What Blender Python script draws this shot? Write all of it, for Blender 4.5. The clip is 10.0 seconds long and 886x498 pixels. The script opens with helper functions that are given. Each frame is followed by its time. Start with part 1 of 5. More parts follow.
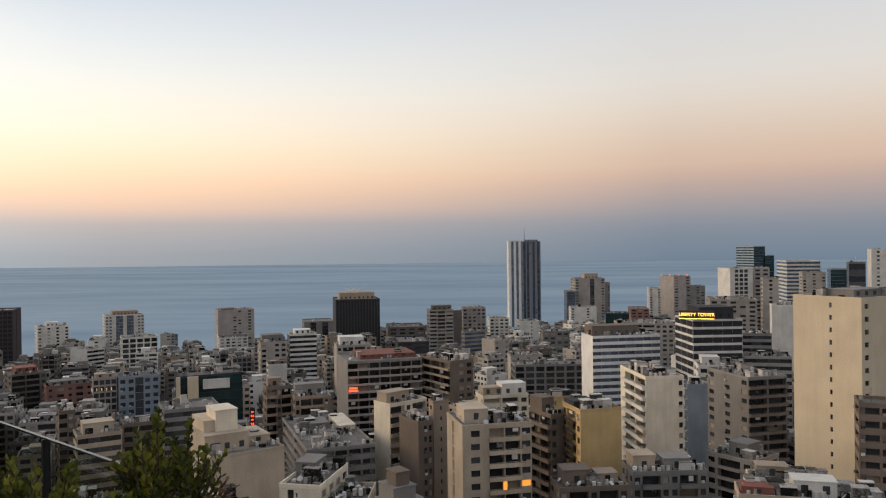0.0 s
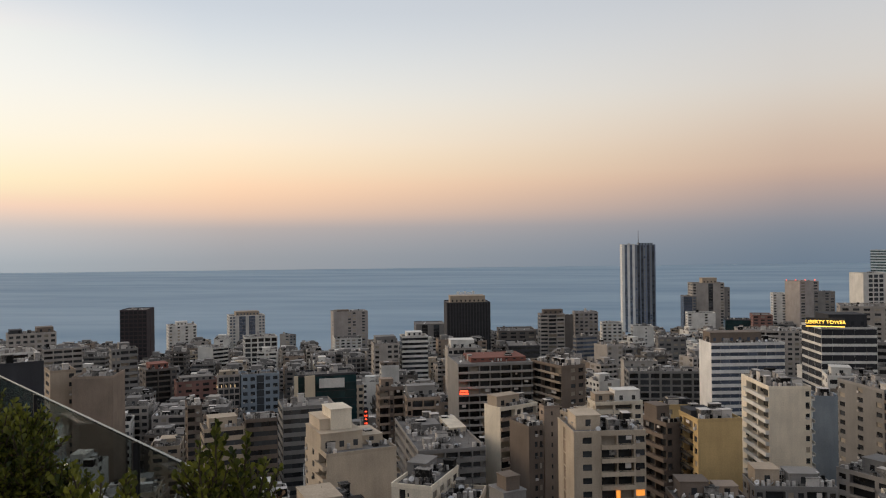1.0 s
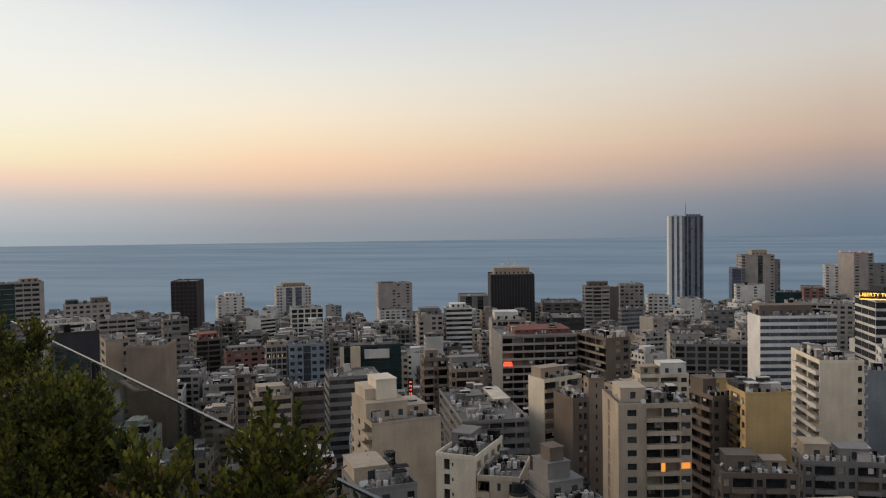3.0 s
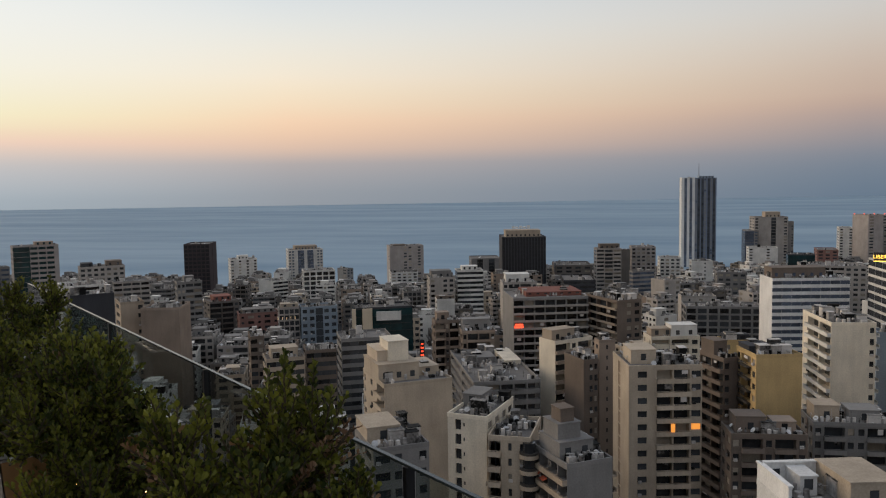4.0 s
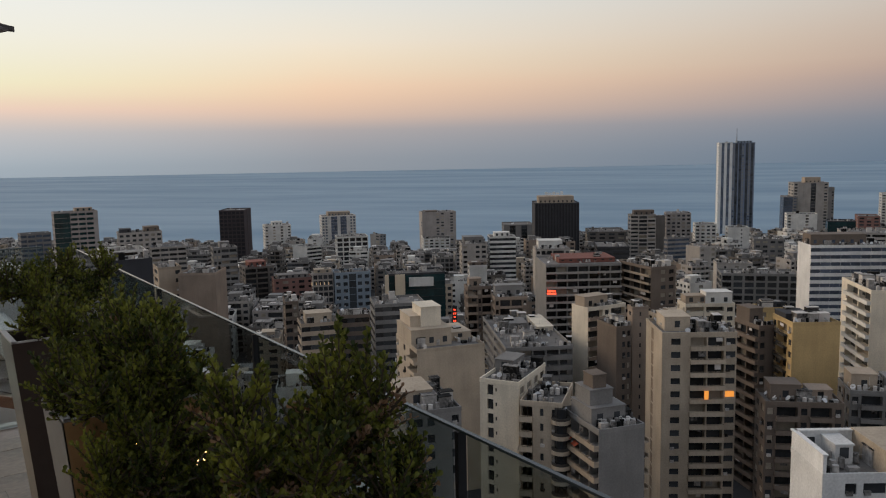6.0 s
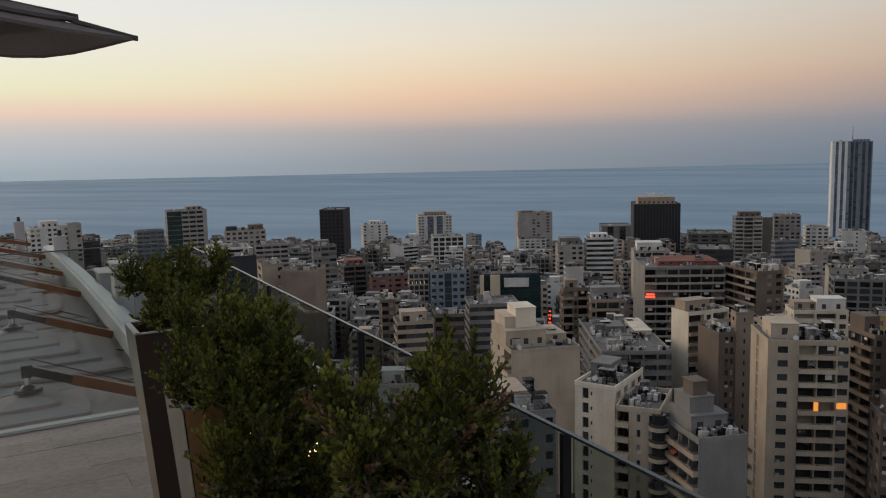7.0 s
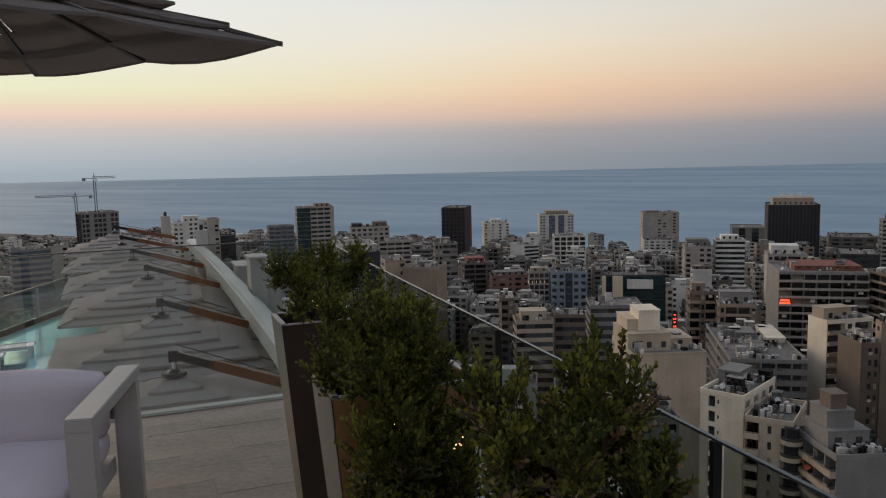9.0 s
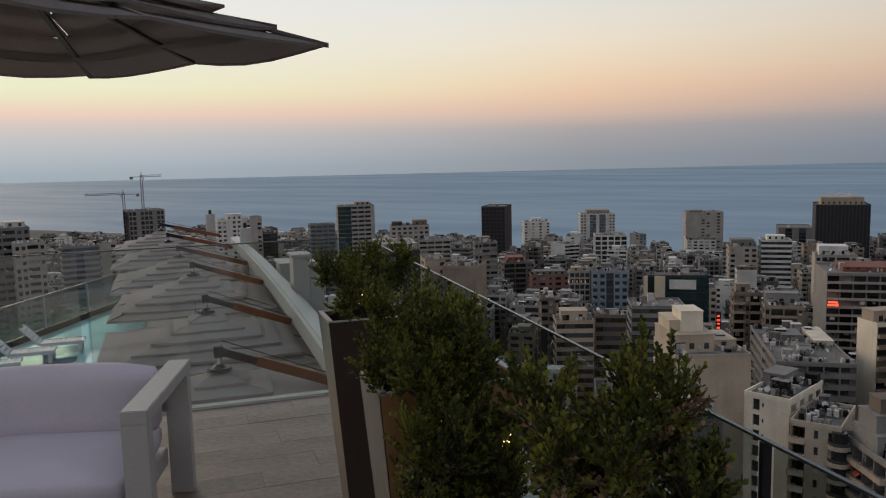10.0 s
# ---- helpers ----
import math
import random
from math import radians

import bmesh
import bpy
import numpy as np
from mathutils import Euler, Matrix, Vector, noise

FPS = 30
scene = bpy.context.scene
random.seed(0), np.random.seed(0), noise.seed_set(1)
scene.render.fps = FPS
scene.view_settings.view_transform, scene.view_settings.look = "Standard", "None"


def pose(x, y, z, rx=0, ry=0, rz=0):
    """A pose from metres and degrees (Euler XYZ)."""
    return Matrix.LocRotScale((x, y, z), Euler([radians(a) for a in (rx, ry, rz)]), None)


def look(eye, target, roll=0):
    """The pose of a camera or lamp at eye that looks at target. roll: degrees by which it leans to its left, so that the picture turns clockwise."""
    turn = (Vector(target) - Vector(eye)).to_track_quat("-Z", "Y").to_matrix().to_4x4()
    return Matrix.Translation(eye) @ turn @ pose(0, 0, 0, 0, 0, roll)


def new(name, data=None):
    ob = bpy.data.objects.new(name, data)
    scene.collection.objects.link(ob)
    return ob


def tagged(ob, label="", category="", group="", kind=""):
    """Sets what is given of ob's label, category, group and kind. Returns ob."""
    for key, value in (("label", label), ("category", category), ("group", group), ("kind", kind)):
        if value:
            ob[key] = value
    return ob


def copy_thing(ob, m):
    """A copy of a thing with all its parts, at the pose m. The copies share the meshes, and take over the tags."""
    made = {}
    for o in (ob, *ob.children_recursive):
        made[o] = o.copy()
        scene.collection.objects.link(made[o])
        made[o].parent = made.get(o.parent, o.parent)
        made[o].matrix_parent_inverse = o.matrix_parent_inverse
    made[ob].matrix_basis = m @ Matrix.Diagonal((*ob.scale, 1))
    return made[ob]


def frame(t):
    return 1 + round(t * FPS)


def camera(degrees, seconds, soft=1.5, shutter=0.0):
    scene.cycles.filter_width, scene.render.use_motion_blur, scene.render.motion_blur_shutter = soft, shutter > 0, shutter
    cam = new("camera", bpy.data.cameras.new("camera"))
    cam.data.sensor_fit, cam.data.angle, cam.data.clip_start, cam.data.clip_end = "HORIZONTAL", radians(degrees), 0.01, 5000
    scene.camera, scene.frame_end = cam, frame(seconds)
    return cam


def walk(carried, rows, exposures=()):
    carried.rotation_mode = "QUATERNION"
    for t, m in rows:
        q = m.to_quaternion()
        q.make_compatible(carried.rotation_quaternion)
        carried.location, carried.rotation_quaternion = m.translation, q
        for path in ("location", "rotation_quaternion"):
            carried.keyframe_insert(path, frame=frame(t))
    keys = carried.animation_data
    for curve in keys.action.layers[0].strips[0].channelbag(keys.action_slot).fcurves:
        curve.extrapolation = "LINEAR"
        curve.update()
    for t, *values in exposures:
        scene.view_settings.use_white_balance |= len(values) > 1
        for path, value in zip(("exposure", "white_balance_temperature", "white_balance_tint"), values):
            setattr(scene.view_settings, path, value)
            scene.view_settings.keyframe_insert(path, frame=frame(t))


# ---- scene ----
cam = camera(59.07, 10.0, soft=1.15)
PATH = [
    (0.0, pose(0.009, 0.070, 1.561, 89.85, 0.69, 1.06)),
    (0.5, pose(0.089, 0.117, 1.575, 90.03, 0.77, 5.01)),
    (1.0, pose(0.106, 0.126, 1.580, 90.20, 0.69, 9.16)),
    (1.5, pose(0.115, 0.129, 1.573, 90.31, 0.71, 10.99)),
    (2.0, pose(0.117, 0.131, 1.574, 90.40, 0.75, 11.67)),
    (2.2, pose(0.115, 0.131, 1.574, 90.36, 0.76, 11.82)),
    (3.3, pose(0.092, 0.130, 1.577, 87.20, 0.85, 12.60)),
    (3.5, pose(0.090, 0.130, 1.577, 86.69, 0.87, 12.77)),
    (4.0, pose(0.092, 0.129, 1.576, 85.46, 0.94, 13.19)),
    (4.5, pose(0.089, 0.131, 1.576, 84.23, 0.99, 13.51)),
    (5.0, pose(0.077, 0.145, 1.569, 83.33, 0.99, 13.89)),
    (5.2, pose(0.072, 0.142, 1.570, 83.10, 1.00, 14.20)),
    (6.3, pose(0.054, 0.100, 1.585, 83.07, 1.15, 16.93)),
    (6.5, pose(0.051, 0.097, 1.586, 83.09, 1.18, 18.34)),
    (7.0, pose(0.041, 0.087, 1.586, 83.19, 1.27, 22.57)),
    (7.5, pose(0.028, 0.084, 1.581, 83.27, 1.34, 26.09)),
    (8.0, pose(0.024, 0.068, 1.584, 83.27, 1.28, 28.69)),
    (8.5, pose(0.016, 0.051, 1.590, 83.27, 1.26, 30.61)),
    (9.0, pose(0.002, 0.036, 1.594, 83.28, 1.31, 31.44)),
    (9.5, pose(-0.001, 0.005, 1.603, 83.26, 1.35, 32.30)),
    (10.0, pose(0.0, 0.0, 1.600, 83.26, 1.35, 34.37)),
]
EXPOSURES = ((0.0, 0.15, 6680, 11), (0.5, 0.16, 6660, 11), (1.0, -0.02, 6640, 11), (2.2, -0.1, 6600, 11), (3.5, -0.1, 6450, 10), (4.5, -0.14, 6360, 10), (6.5, -0.18, 6330, 10), (7.0, -0.23, 6340, 10), (10.0, -0.24, 6380, 11))
walk(cam, PATH, EXPOSURES)

# ---- sky at dusk: warm glow where the sun has set (west), blue-grey haze low down ----
world = bpy.data.worlds.new("dusk_sky")
scene.world = world
world.use_nodes = True
wn, wl = world.node_tree.nodes, world.node_tree.links


def wnode(kind, operation="", data_type=""):
    n = wn.new(kind)
    if operation:
        n.operation = operation
    if data_type:
        n.data_type = data_type
    return n


def srgb(r, g, b):
    return tuple(((c / 255 + 0.055) / 1.055) ** 2.4 if c > 10 else c / 3294 for c in (r, g, b)) + (1.0,)


def sky_ramp(stops):
    n = wnode("ShaderNodeValToRGB")
    while len(n.color_ramp.elements) < len(stops):
        n.color_ramp.elements.new(0.5)
    for e, (elev, col) in zip(n.color_ramp.elements, stops):
        e.position, e.color = 0.5 + math.sin(radians(elev)), srgb(*col)
    n.color_ramp.interpolation = "B_SPLINE"
    return n


coord = wnode("ShaderNodeTexCoord")
sep = wnode("ShaderNodeSeparateXYZ")
wl.new(coord.outputs["Generated"], sep.inputs[0])
up = wnode("ShaderNodeMath", operation="ADD")
up.inputs[1].default_value = 0.5
wl.new(sep.outputs["Z"], up.inputs[0])
west = sky_ramp([(-5, (150, 163, 173)), (-0.5, (178, 191, 199)), (0.6, (196, 202, 206)), (1.8, (212, 211, 210)), (3.1, (241, 219, 203)), (4.3, (302, 242, 204)),
                 (6.9, (348, 281, 236)), (10.0, (322, 277, 248)), (13.0, (284, 268, 250)), (17.0, (219, 229, 238)), (28.0, (188, 197, 210))])
between = sky_ramp([(-5, (128, 140, 150)), (-0.3, (157, 163, 170)), (1.8, (180, 175, 175)), (2.8, (228, 197, 177)), (4.3, (253, 214, 180)), (5.9, (260, 230, 196)),
                    (8.0, (256, 243, 218)), (12.1, (237, 241, 239)), (17.0, (203, 214, 226)), (28.0, (186, 195, 208))])
north = sky_ramp([(-5, (96, 115, 134)), (-1.0, (109, 126, 143)), (0.8, (122, 134, 148)), (2.3, (143, 145, 153)), (4.3, (186, 164, 155)), (5.6, (204, 177, 158)),
                  (8.5, (212, 197, 182)), (11.4, (216, 213, 207)), (17.0, (199, 205, 212)), (28.0, (182, 189, 200))])
toward = wnode("ShaderNodeVectorMath", operation="DOT_PRODUCT")
toward.inputs[1].default_value = (-math.sin(radians(72)), math.cos(radians(72)), 0.0)
wl.new(coord.outputs["Generated"], toward.inputs[0])
for ramp, lo, hi in ((north, 0, 0), (between, 0.05, 0.67), (west, 0.67, 0.985)):
    wl.new(up.outputs[0], ramp.inputs[0])
    if ramp is north:
        below = ramp.outputs["Color"]
        continue
    side = wnode("ShaderNodeMapRange")
    side.inputs["From Min"].default_value, side.inputs["From Max"].default_value = lo, hi
    wl.new(toward.outputs["Value"], side.inputs["Value"])
    mixsky = wnode("ShaderNodeMix", data_type="RGBA")
    wl.new(side.outputs["Result"], mixsky.inputs["Factor"])
    wl.new(below, mixsky.inputs["A"])
    wl.new(ramp.outputs["Color"], mixsky.inputs["B"])
    below = mixsky.outputs["Result"]
wl.new(mixsky.outputs["Result"], wn["Background"].inputs["Color"])
wn["Background"].inputs["Strength"].default_value = 1.0

# the last warm light of the western sky
sun = new("sun", bpy.data.lights.new("sun", "SUN"))
sun.data.energy, sun.data.angle, sun.data.color = 1.42, radians(35), (1.0, 0.75, 0.49)
sun.matrix_world = look((0, 0, 0), (math.sin(radians(78)), -math.cos(radians(78)), -0.32))


# ---- materials ----
def material(name, rgb, rough=0.8, metal=0.0, spread=0.12, grain=30.0, stain=1.5, bump=0.15, streak=0.0, by_object=0.0, by_island=0.0, spec=0.3):
    m = bpy.data.materials.new(name)
    m.use_nodes = True
    nt = m.node_tree
    n, l = nt.nodes, nt.links
    p = n["Principled BSDF"]
    p.inputs["Roughness"].default_value, p.inputs["Metallic"].default_value = rough, metal
    p.inputs["Specular IOR Level"].default_value = spec
    tc = n.new("ShaderNodeTexCoord")

    def noise_of(scale, detail, stretch=None):
        tex = n.new("ShaderNodeTexNoise")
        tex.inputs["Scale"].default_value, tex.inputs["Detail"].default_value = scale, detail
        if stretch:
            mp = n.new("ShaderNodeMapping")
            mp.inputs["Scale"].default_value = stretch
            l.new(tc.outputs["Object"], mp.inputs[0])
            l.new(mp.outputs[0], tex.inputs["Vector"])
        else:
            l.new(tc.outputs["Object"], tex.inputs["Vector"])
        return tex

    fine, broad = noise_of(grain, 4), noise_of(stain, 5)
    total = n.new("ShaderNodeMath")
    total.operation = "MULTIPLY_ADD"
    l.new(broad.outputs["Fac"], total.inputs[0])
    total.inputs[1].default_value = 1.4
    l.new(fine.outputs["Fac"], total.inputs[2])
    last = total
    if streak:
        run = noise_of(1.0, 5, (0.8, 0.8, 0.08))
        add = n.new("ShaderNodeMath")
        add.operation = "MULTIPLY_ADD"
        l.new(run.outputs["Fac"], add.inputs[0])
        add.inputs[1].default_value = streak
        l.new(last.outputs[0], add.inputs[2])
        last = add
    centre = 1.2 + 0.5 * streak
    for use, node, sock in ((by_object, "ShaderNodeObjectInfo", "Random"), (by_island, "ShaderNodeNewGeometry", "Random Per Island")):
        if use:
            src = n.new(node)
            add = n.new("ShaderNodeMath")
            add.operation = "MULTIPLY_ADD"
            l.new(src.outputs[sock], add.inputs[0])
            add.inputs[1].default_value = use
            l.new(last.outputs[0], add.inputs[2])
            last, centre = add, centre + use / 2
    rng = n.new("ShaderNodeMapRange")
    rng.inputs["From Min"].default_value, rng.inputs["From Max"].default_value = centre - 0.8, centre + 0.8
    rng.inputs["To Min"].default_value, rng.inputs["To Max"].default_value = 1 - spread * 2.2, 1 + spread * 1.6
    l.new(last.outputs[0], rng.inputs["Value"])
    mul = n.new("ShaderNodeVectorMath")
    mul.operation = "SCALE"
    mul.inputs[0].default_value = rgb
    l.new(rng.outputs["Result"], mul.inputs["Scale"])
    l.new(mul.outputs[0], p.inputs["Base Color"])
    if bump:
        b = n.new("ShaderNodeBump")
        b.inputs["Strength"].default_value, b.inputs["Distance"].default_value = bump, 0.02
        l.new(fine.outputs["Fac"], b.inputs["Height"])
        l.new(b.outputs[0], p.inputs["Normal"])
    return m


def glow(name, rgb, power):
    m = bpy.data.materials.new(name)
    m.use_nodes = True
    p = m.node_tree.nodes["Principled BSDF"]
    p.inputs["Base Color"].default_value = (*rgb, 1)
    p.inputs["Emission Color"].default_value = (*rgb, 1)
    p.inputs["Emission Strength"].default_value = power
    return m


def plaster(name, rgb, spread=0.2):
    return material(name, rgb, 0.9, 0, spread, 3.0, 0.14, 0.1, 0.6, 0.55)


CREAM = plaster("cream_plaster", (0.47, 0.39, 0.30))
# white walls near by, the warm western light put into their colour
LITWHITE = plaster("white_plaster_warm_lit", (0.73, 0.65, 0.525))
# tan for mostly far walls, distance haze mixed into the colour
HAZETAN = plaster("haze_grey_tan", (0.33, 0.30, 0.28))
PUREWHITE = plaster("clean_white_paint", (0.70, 0.69, 0.67))
# beige for mostly far walls, greyed in place of haze
HAZEBEIGE = plaster("haze_grey_beige", (0.35, 0.32, 0.29))
# brown for mostly far walls, its greyness stands for haze
HAZEBROWN = plaster("haze_grey_brown", (0.15, 0.135, 0.122), 0.2)
WHITE = plaster("white_plaster", (0.62, 0.60, 0.56))
BEIGE = plaster("beige_plaster", (0.37, 0.30, 0.23))
TAN = plaster("tan_stone", (0.31, 0.242, 0.19))
GREY = plaster("grey_concrete", (0.225, 0.215, 0.205), 0.2)
BROWN = plaster("brown_plaster", (0.175, 0.138, 0.112), 0.2)
YELLOW = plaster("yellow_plaster", (0.50, 0.355, 0.17))
DARK = plaster("dark_cladding", (0.045, 0.046, 0.052))
MAROON = plaster("maroon_cladding", (0.055, 0.043, 0.046))
SUNCREAM = plaster("warm_cream_paint", (0.62, 0.52, 0.38), 0.12)
SCREEN = plaster("tan_screen_blocks", (0.25, 0.19, 0.14), 0.25)
BLUE = plaster("blue_grey_panel", (0.28, 0.33, 0.38))
SLATE = plaster("slate_blue_cladding", (0.15, 0.175, 0.225), 0.15)
BRICK = plaster("red_plaster", (0.23, 0.125, 0.105))
TERRA = plaster("terracotta_roof", (0.21, 0.085, 0.065), 0.2)
ROOF = material("roof_screed", (0.17, 0.158, 0.147), 0.95, 0, 0.3, 2.5, 0.3, 0.2, 0, 0.6)
GLASS = material("window_glass", (0.035, 0.038, 0.042), 0.22, 0, 0.4, 0.7, 0.2, 0, 0, 1.2, 1.6, 0.5)
DARKGLASS = material("black_glass", (0.028, 0.029, 0.033), 0.25, 0, 0.2, 0.7, 0.2, 0, 0, 0, 0.3, 0.4)
TEAL = material("teal_glass", (0.012, 0.038, 0.042), 0.15, 0, 0.3, 0.7, 0.2, 0, 0, 0, 0.8, 0.6)
BLUEGLASS = material("blue_glass", (0.085, 0.105, 0.145), 0.2, 0, 0.3, 0.7, 0.2, 0, 0, 0, 0.8, 0.6)
RAILING = material("dark_railing", (0.06, 0.055, 0.05), 0.6, 0.2)
SHUTTER = material("shutter", (0.30, 0.26, 0.21), 0.8, 0, 0.25, 5, 0.5, 0.1, 0, 0.8)
TANK = material("white_tank", (0.55, 0.55, 0.55), 0.55, 0, 0.3, 3, 0.5, 0.1, 0, 0.8)
CLUTTER = material("roof_clutter", (0.33, 0.31, 0.29), 0.85, 0, 0.45, 2, 0.5, 0.1, 0, 0, 2.2)
ASPHALT = material("asphalt", (0.05, 0.05, 0.052), 0.9, 0, 0.3, 2, 0.02, 0.2)
AWNING = material("orange_awning", (0.45, 0.10, 0.05), 0.9)
STEEL = material("steel", (0.16, 0.16, 0.17), 0.5, 0.6)
WARM = glow("warm_window", (1.0, 0.36, 0.06), 0.8)
AMBER = glow("amber_sign", (1.0, 0.62, 0.10), 2.2)
RED = glow("red_neon", (1.0, 0.08, 0.03), 2.4)
SIGNWHITE = material("sign_white", (0.8, 0.8, 0.78), 0.6)
# glow that stands for lamplight on the pillar stone
LIT_PILLAR = glow("lit_pillar", (1.0, 0.72, 0.38), 0.55)


# ---- mesh helpers ----
class Shape:
    """Gathers quads and boxes into one mesh."""

    def __init__(self):
        self.v, self.f = [], []

    def quad(self, a, b, c, d):
        k = len(self.v)
        self.v += [tuple(a), tuple(b), tuple(c), tuple(d)]
        self.f.append((k, k + 1, k + 2, k + 3))

    def box(self, x0, x1, y0, y1, z0, z1, m=None):
        k = len(self.v)
        pts = [(x, y, z) for z in (z0, z1) for x, y in ((x0, y0), (x1, y0), (x1, y1), (x0, y1))]
        self.v += [tuple(m @ Vector(p)) for p in pts] if m else pts
        for q in ((3, 2, 1, 0), (4, 5, 6, 7), (0, 1, 5, 4), (1, 2, 6, 5), (2, 3, 7, 6), (3, 0, 4, 7)):
            self.f.append(tuple(k + i for i in q))

    def tube(self, x, y, z0, z1, r0, r1=None, n=10, m=None):
        r1 = r0 if r1 is None else r1
        k = len(self.v)
        pts = [(x + r * math.cos(i * math.tau / n), y + r * math.sin(i * math.tau / n), z) for z, r in ((z0, r0), (z1, r1)) for i in range(n)]
        self.v += [tuple(m @ Vector(p)) for p in pts] if m else pts
        for i in range(n):
            j = (i + 1) % n
            self.f.append((k + i, k + j, k + n + j, k + n + i))
        self.f.append(tuple(k + n + i for i in range(n)))
        self.f.append(tuple(k + n - 1 - i for i in range(n)))

    def weld(self):
        """Joins corners that lie in one place."""
        spot, keep, index = {}, [], []
        for v in self.v:
            key = (round(v[0], 3), round(v[1], 3), round(v[2], 3))
            if key not in spot:
                spot[key] = len(keep)
                keep.append(v)
            index.append(spot[key])
        self.v = keep
        self.f = [tuple(index[i] for i in f) for f in self.f]
        return self

    def mesh(self, name, mat, smooth=False):
        me = bpy.data.meshes.new(name)
        me.from_pydata(self.v, [], self.f)
        me.materials.append(mat)
        if smooth:
            me.shade_smooth()
        me.update()
        return me


def part(name, shape, mat, parent, label="", kind="", smooth=False):
    me = shape if isinstance(shape, bpy.types.Mesh) else shape.mesh(name, mat, smooth)
    ob = new(name, me)
    ob.parent = parent
    return tagged(ob, label, kind=kind)


def thing(name, m, label, category, group="", kind=""):
    ob = new(name)
    ob.empty_display_size = 0.2
    ob.matrix_basis = m
    return tagged(ob, label, category, group, kind)


# ---- ground, sea ----
SEA_Z = -101.5


def shore(x):
    """How far the coast lies ahead, for each place along it."""
    return 840 + 0.16 * x + 40 * math.sin(x / 260) + (0.9 * (x - 150) if x > 150 else 0)


def land(x, y):
    d = math.hypot(x, y)
    fall = max(0.0, min(1.0, (d - 120) / 700))
    z = -84 - 13 * fall
    return SEA_Z - 6 if y > shore(x) else z - 5.0 * max(0, min(1, (y - shore(x) + 70) / 70))


def ground_sheet():
    n = 70
    xs = [(-1 + 2 * i / n) for i in range(n + 1)]
    pts, faces = [], []
    for j in range(n + 1):
        for i in range(n + 1):
            x, y = 1500 * xs[i], -300 + 1900 * j / n
            pts.append((x, y, land(x, y)))
    for j in range(n):
        for i in range(n):
            k = j * (n + 1) + i
            faces.append((k, k + 1, k + n + 2, k + n + 1))
    me = bpy.data.meshes.new("ground")
    me.from_pydata(pts, [], faces)
    me.materials.append(ASPHALT)
    tagged(new("ground", me), "dark asphalt streets and yards falling towards the sea", "ground", kind="structure")


ground_sheet()


def sea():
    m = bpy.data.materials.new("sea_water")
    m.use_nodes = True
    n, l = m.node_tree.nodes, m.node_tree.links
    p = n["Principled BSDF"]
    p.inputs["Roughness"].default_value = 0.7
    p.inputs["Specular IOR Level"].default_value = 0.46
    p.inputs["IOR"].default_value = 1.33
    tc = n.new("ShaderNodeTexCoord")
    mp = n.new("ShaderNodeMapping")
    mp.inputs["Scale"].default_value = (0.0009, 0.0042, 1)
    mp.inputs["Rotation"].default_value = (0, 0, 0.25)
    l.new(tc.outputs["Object"], mp.inputs[0])
    big = n.new("ShaderNodeTexNoise")
    big.inputs["Scale"].default_value, big.inputs["Detail"].default_value = 1.0, 6
    l.new(mp.outputs[0], big.inputs["Vector"])
    ramp = n.new("ShaderNodeValToRGB")
    ramp.color_ramp.elements[0].position, ramp.color_ramp.elements[0].color = 0.58, (0.15, 0.245, 0.335, 1)
    ramp.color_ramp.elements[1].position, ramp.color_ramp.elements[1].color = 0.98, (0.25, 0.345, 0.43, 1)
    wisp_map, wisp, both = n.new("ShaderNodeMapping"), n.new("ShaderNodeTexNoise"), n.new("ShaderNodeMath")
    wisp_map.inputs["Scale"].default_value = (0.0035, 0.011, 1)
    wisp_map.inputs["Rotation"].default_value = (0, 0, -0.3)
    wisp.inputs["Scale"].default_value, wisp.inputs["Detail"].default_value, wisp.inputs["Distortion"].default_value = 1.0, 7, 0.8
    l.new(tc.outputs["Object"], wisp_map.inputs[0])
    l.new(wisp_map.outputs[0], wisp.inputs["Vector"])
    both.operation = "MULTIPLY_ADD"
    both.inputs[1].default_value = 0.55
    l.new(wisp.outputs["Fac"], both.inputs[0])
    l.new(big.outputs["Fac"], both.inputs[2])
    l.new(both.outputs[0], ramp.inputs[0])
    l.new(ramp.outputs[0], p.inputs["Base Color"])
    small = n.new("ShaderNodeTexNoise")
    small.inputs["Scale"].default_value, small.inputs["Detail"].default_value = 0.25, 8
    l.new(tc.outputs["Object"], small.inputs["Vector"])
    b = n.new("ShaderNodeBump")
    b.inputs["Strength"].default_value, b.inputs["Distance"].default_value = 0.12, 1.0
    l.new(small.outputs["Fac"], b.inputs["Height"])
    l.new(b.outputs[0], p.inputs["Normal"])
    s = Shape()
    s.quad((-9000, 300, SEA_Z), (9000, 300, SEA_Z), (9000, 9000, SEA_Z), (-9000, 9000, SEA_Z))
    tagged(new("water", s.mesh("water", m)), "calm blue-grey sea under a hazy dusk horizon", "sea", kind="structure")


sea()

# ---- buildings ----
WEIGHT = {".": 1.0, "w": 1.0, "W": 1.5, "n": 0.7, "B": 2.2, "r": 1.0, "g": 1.0, "G": 1.1, "L": 2.0, "P": 0.45, "D": 1.0, "R": 1.0, "C": 1.1, "i": 0.6}
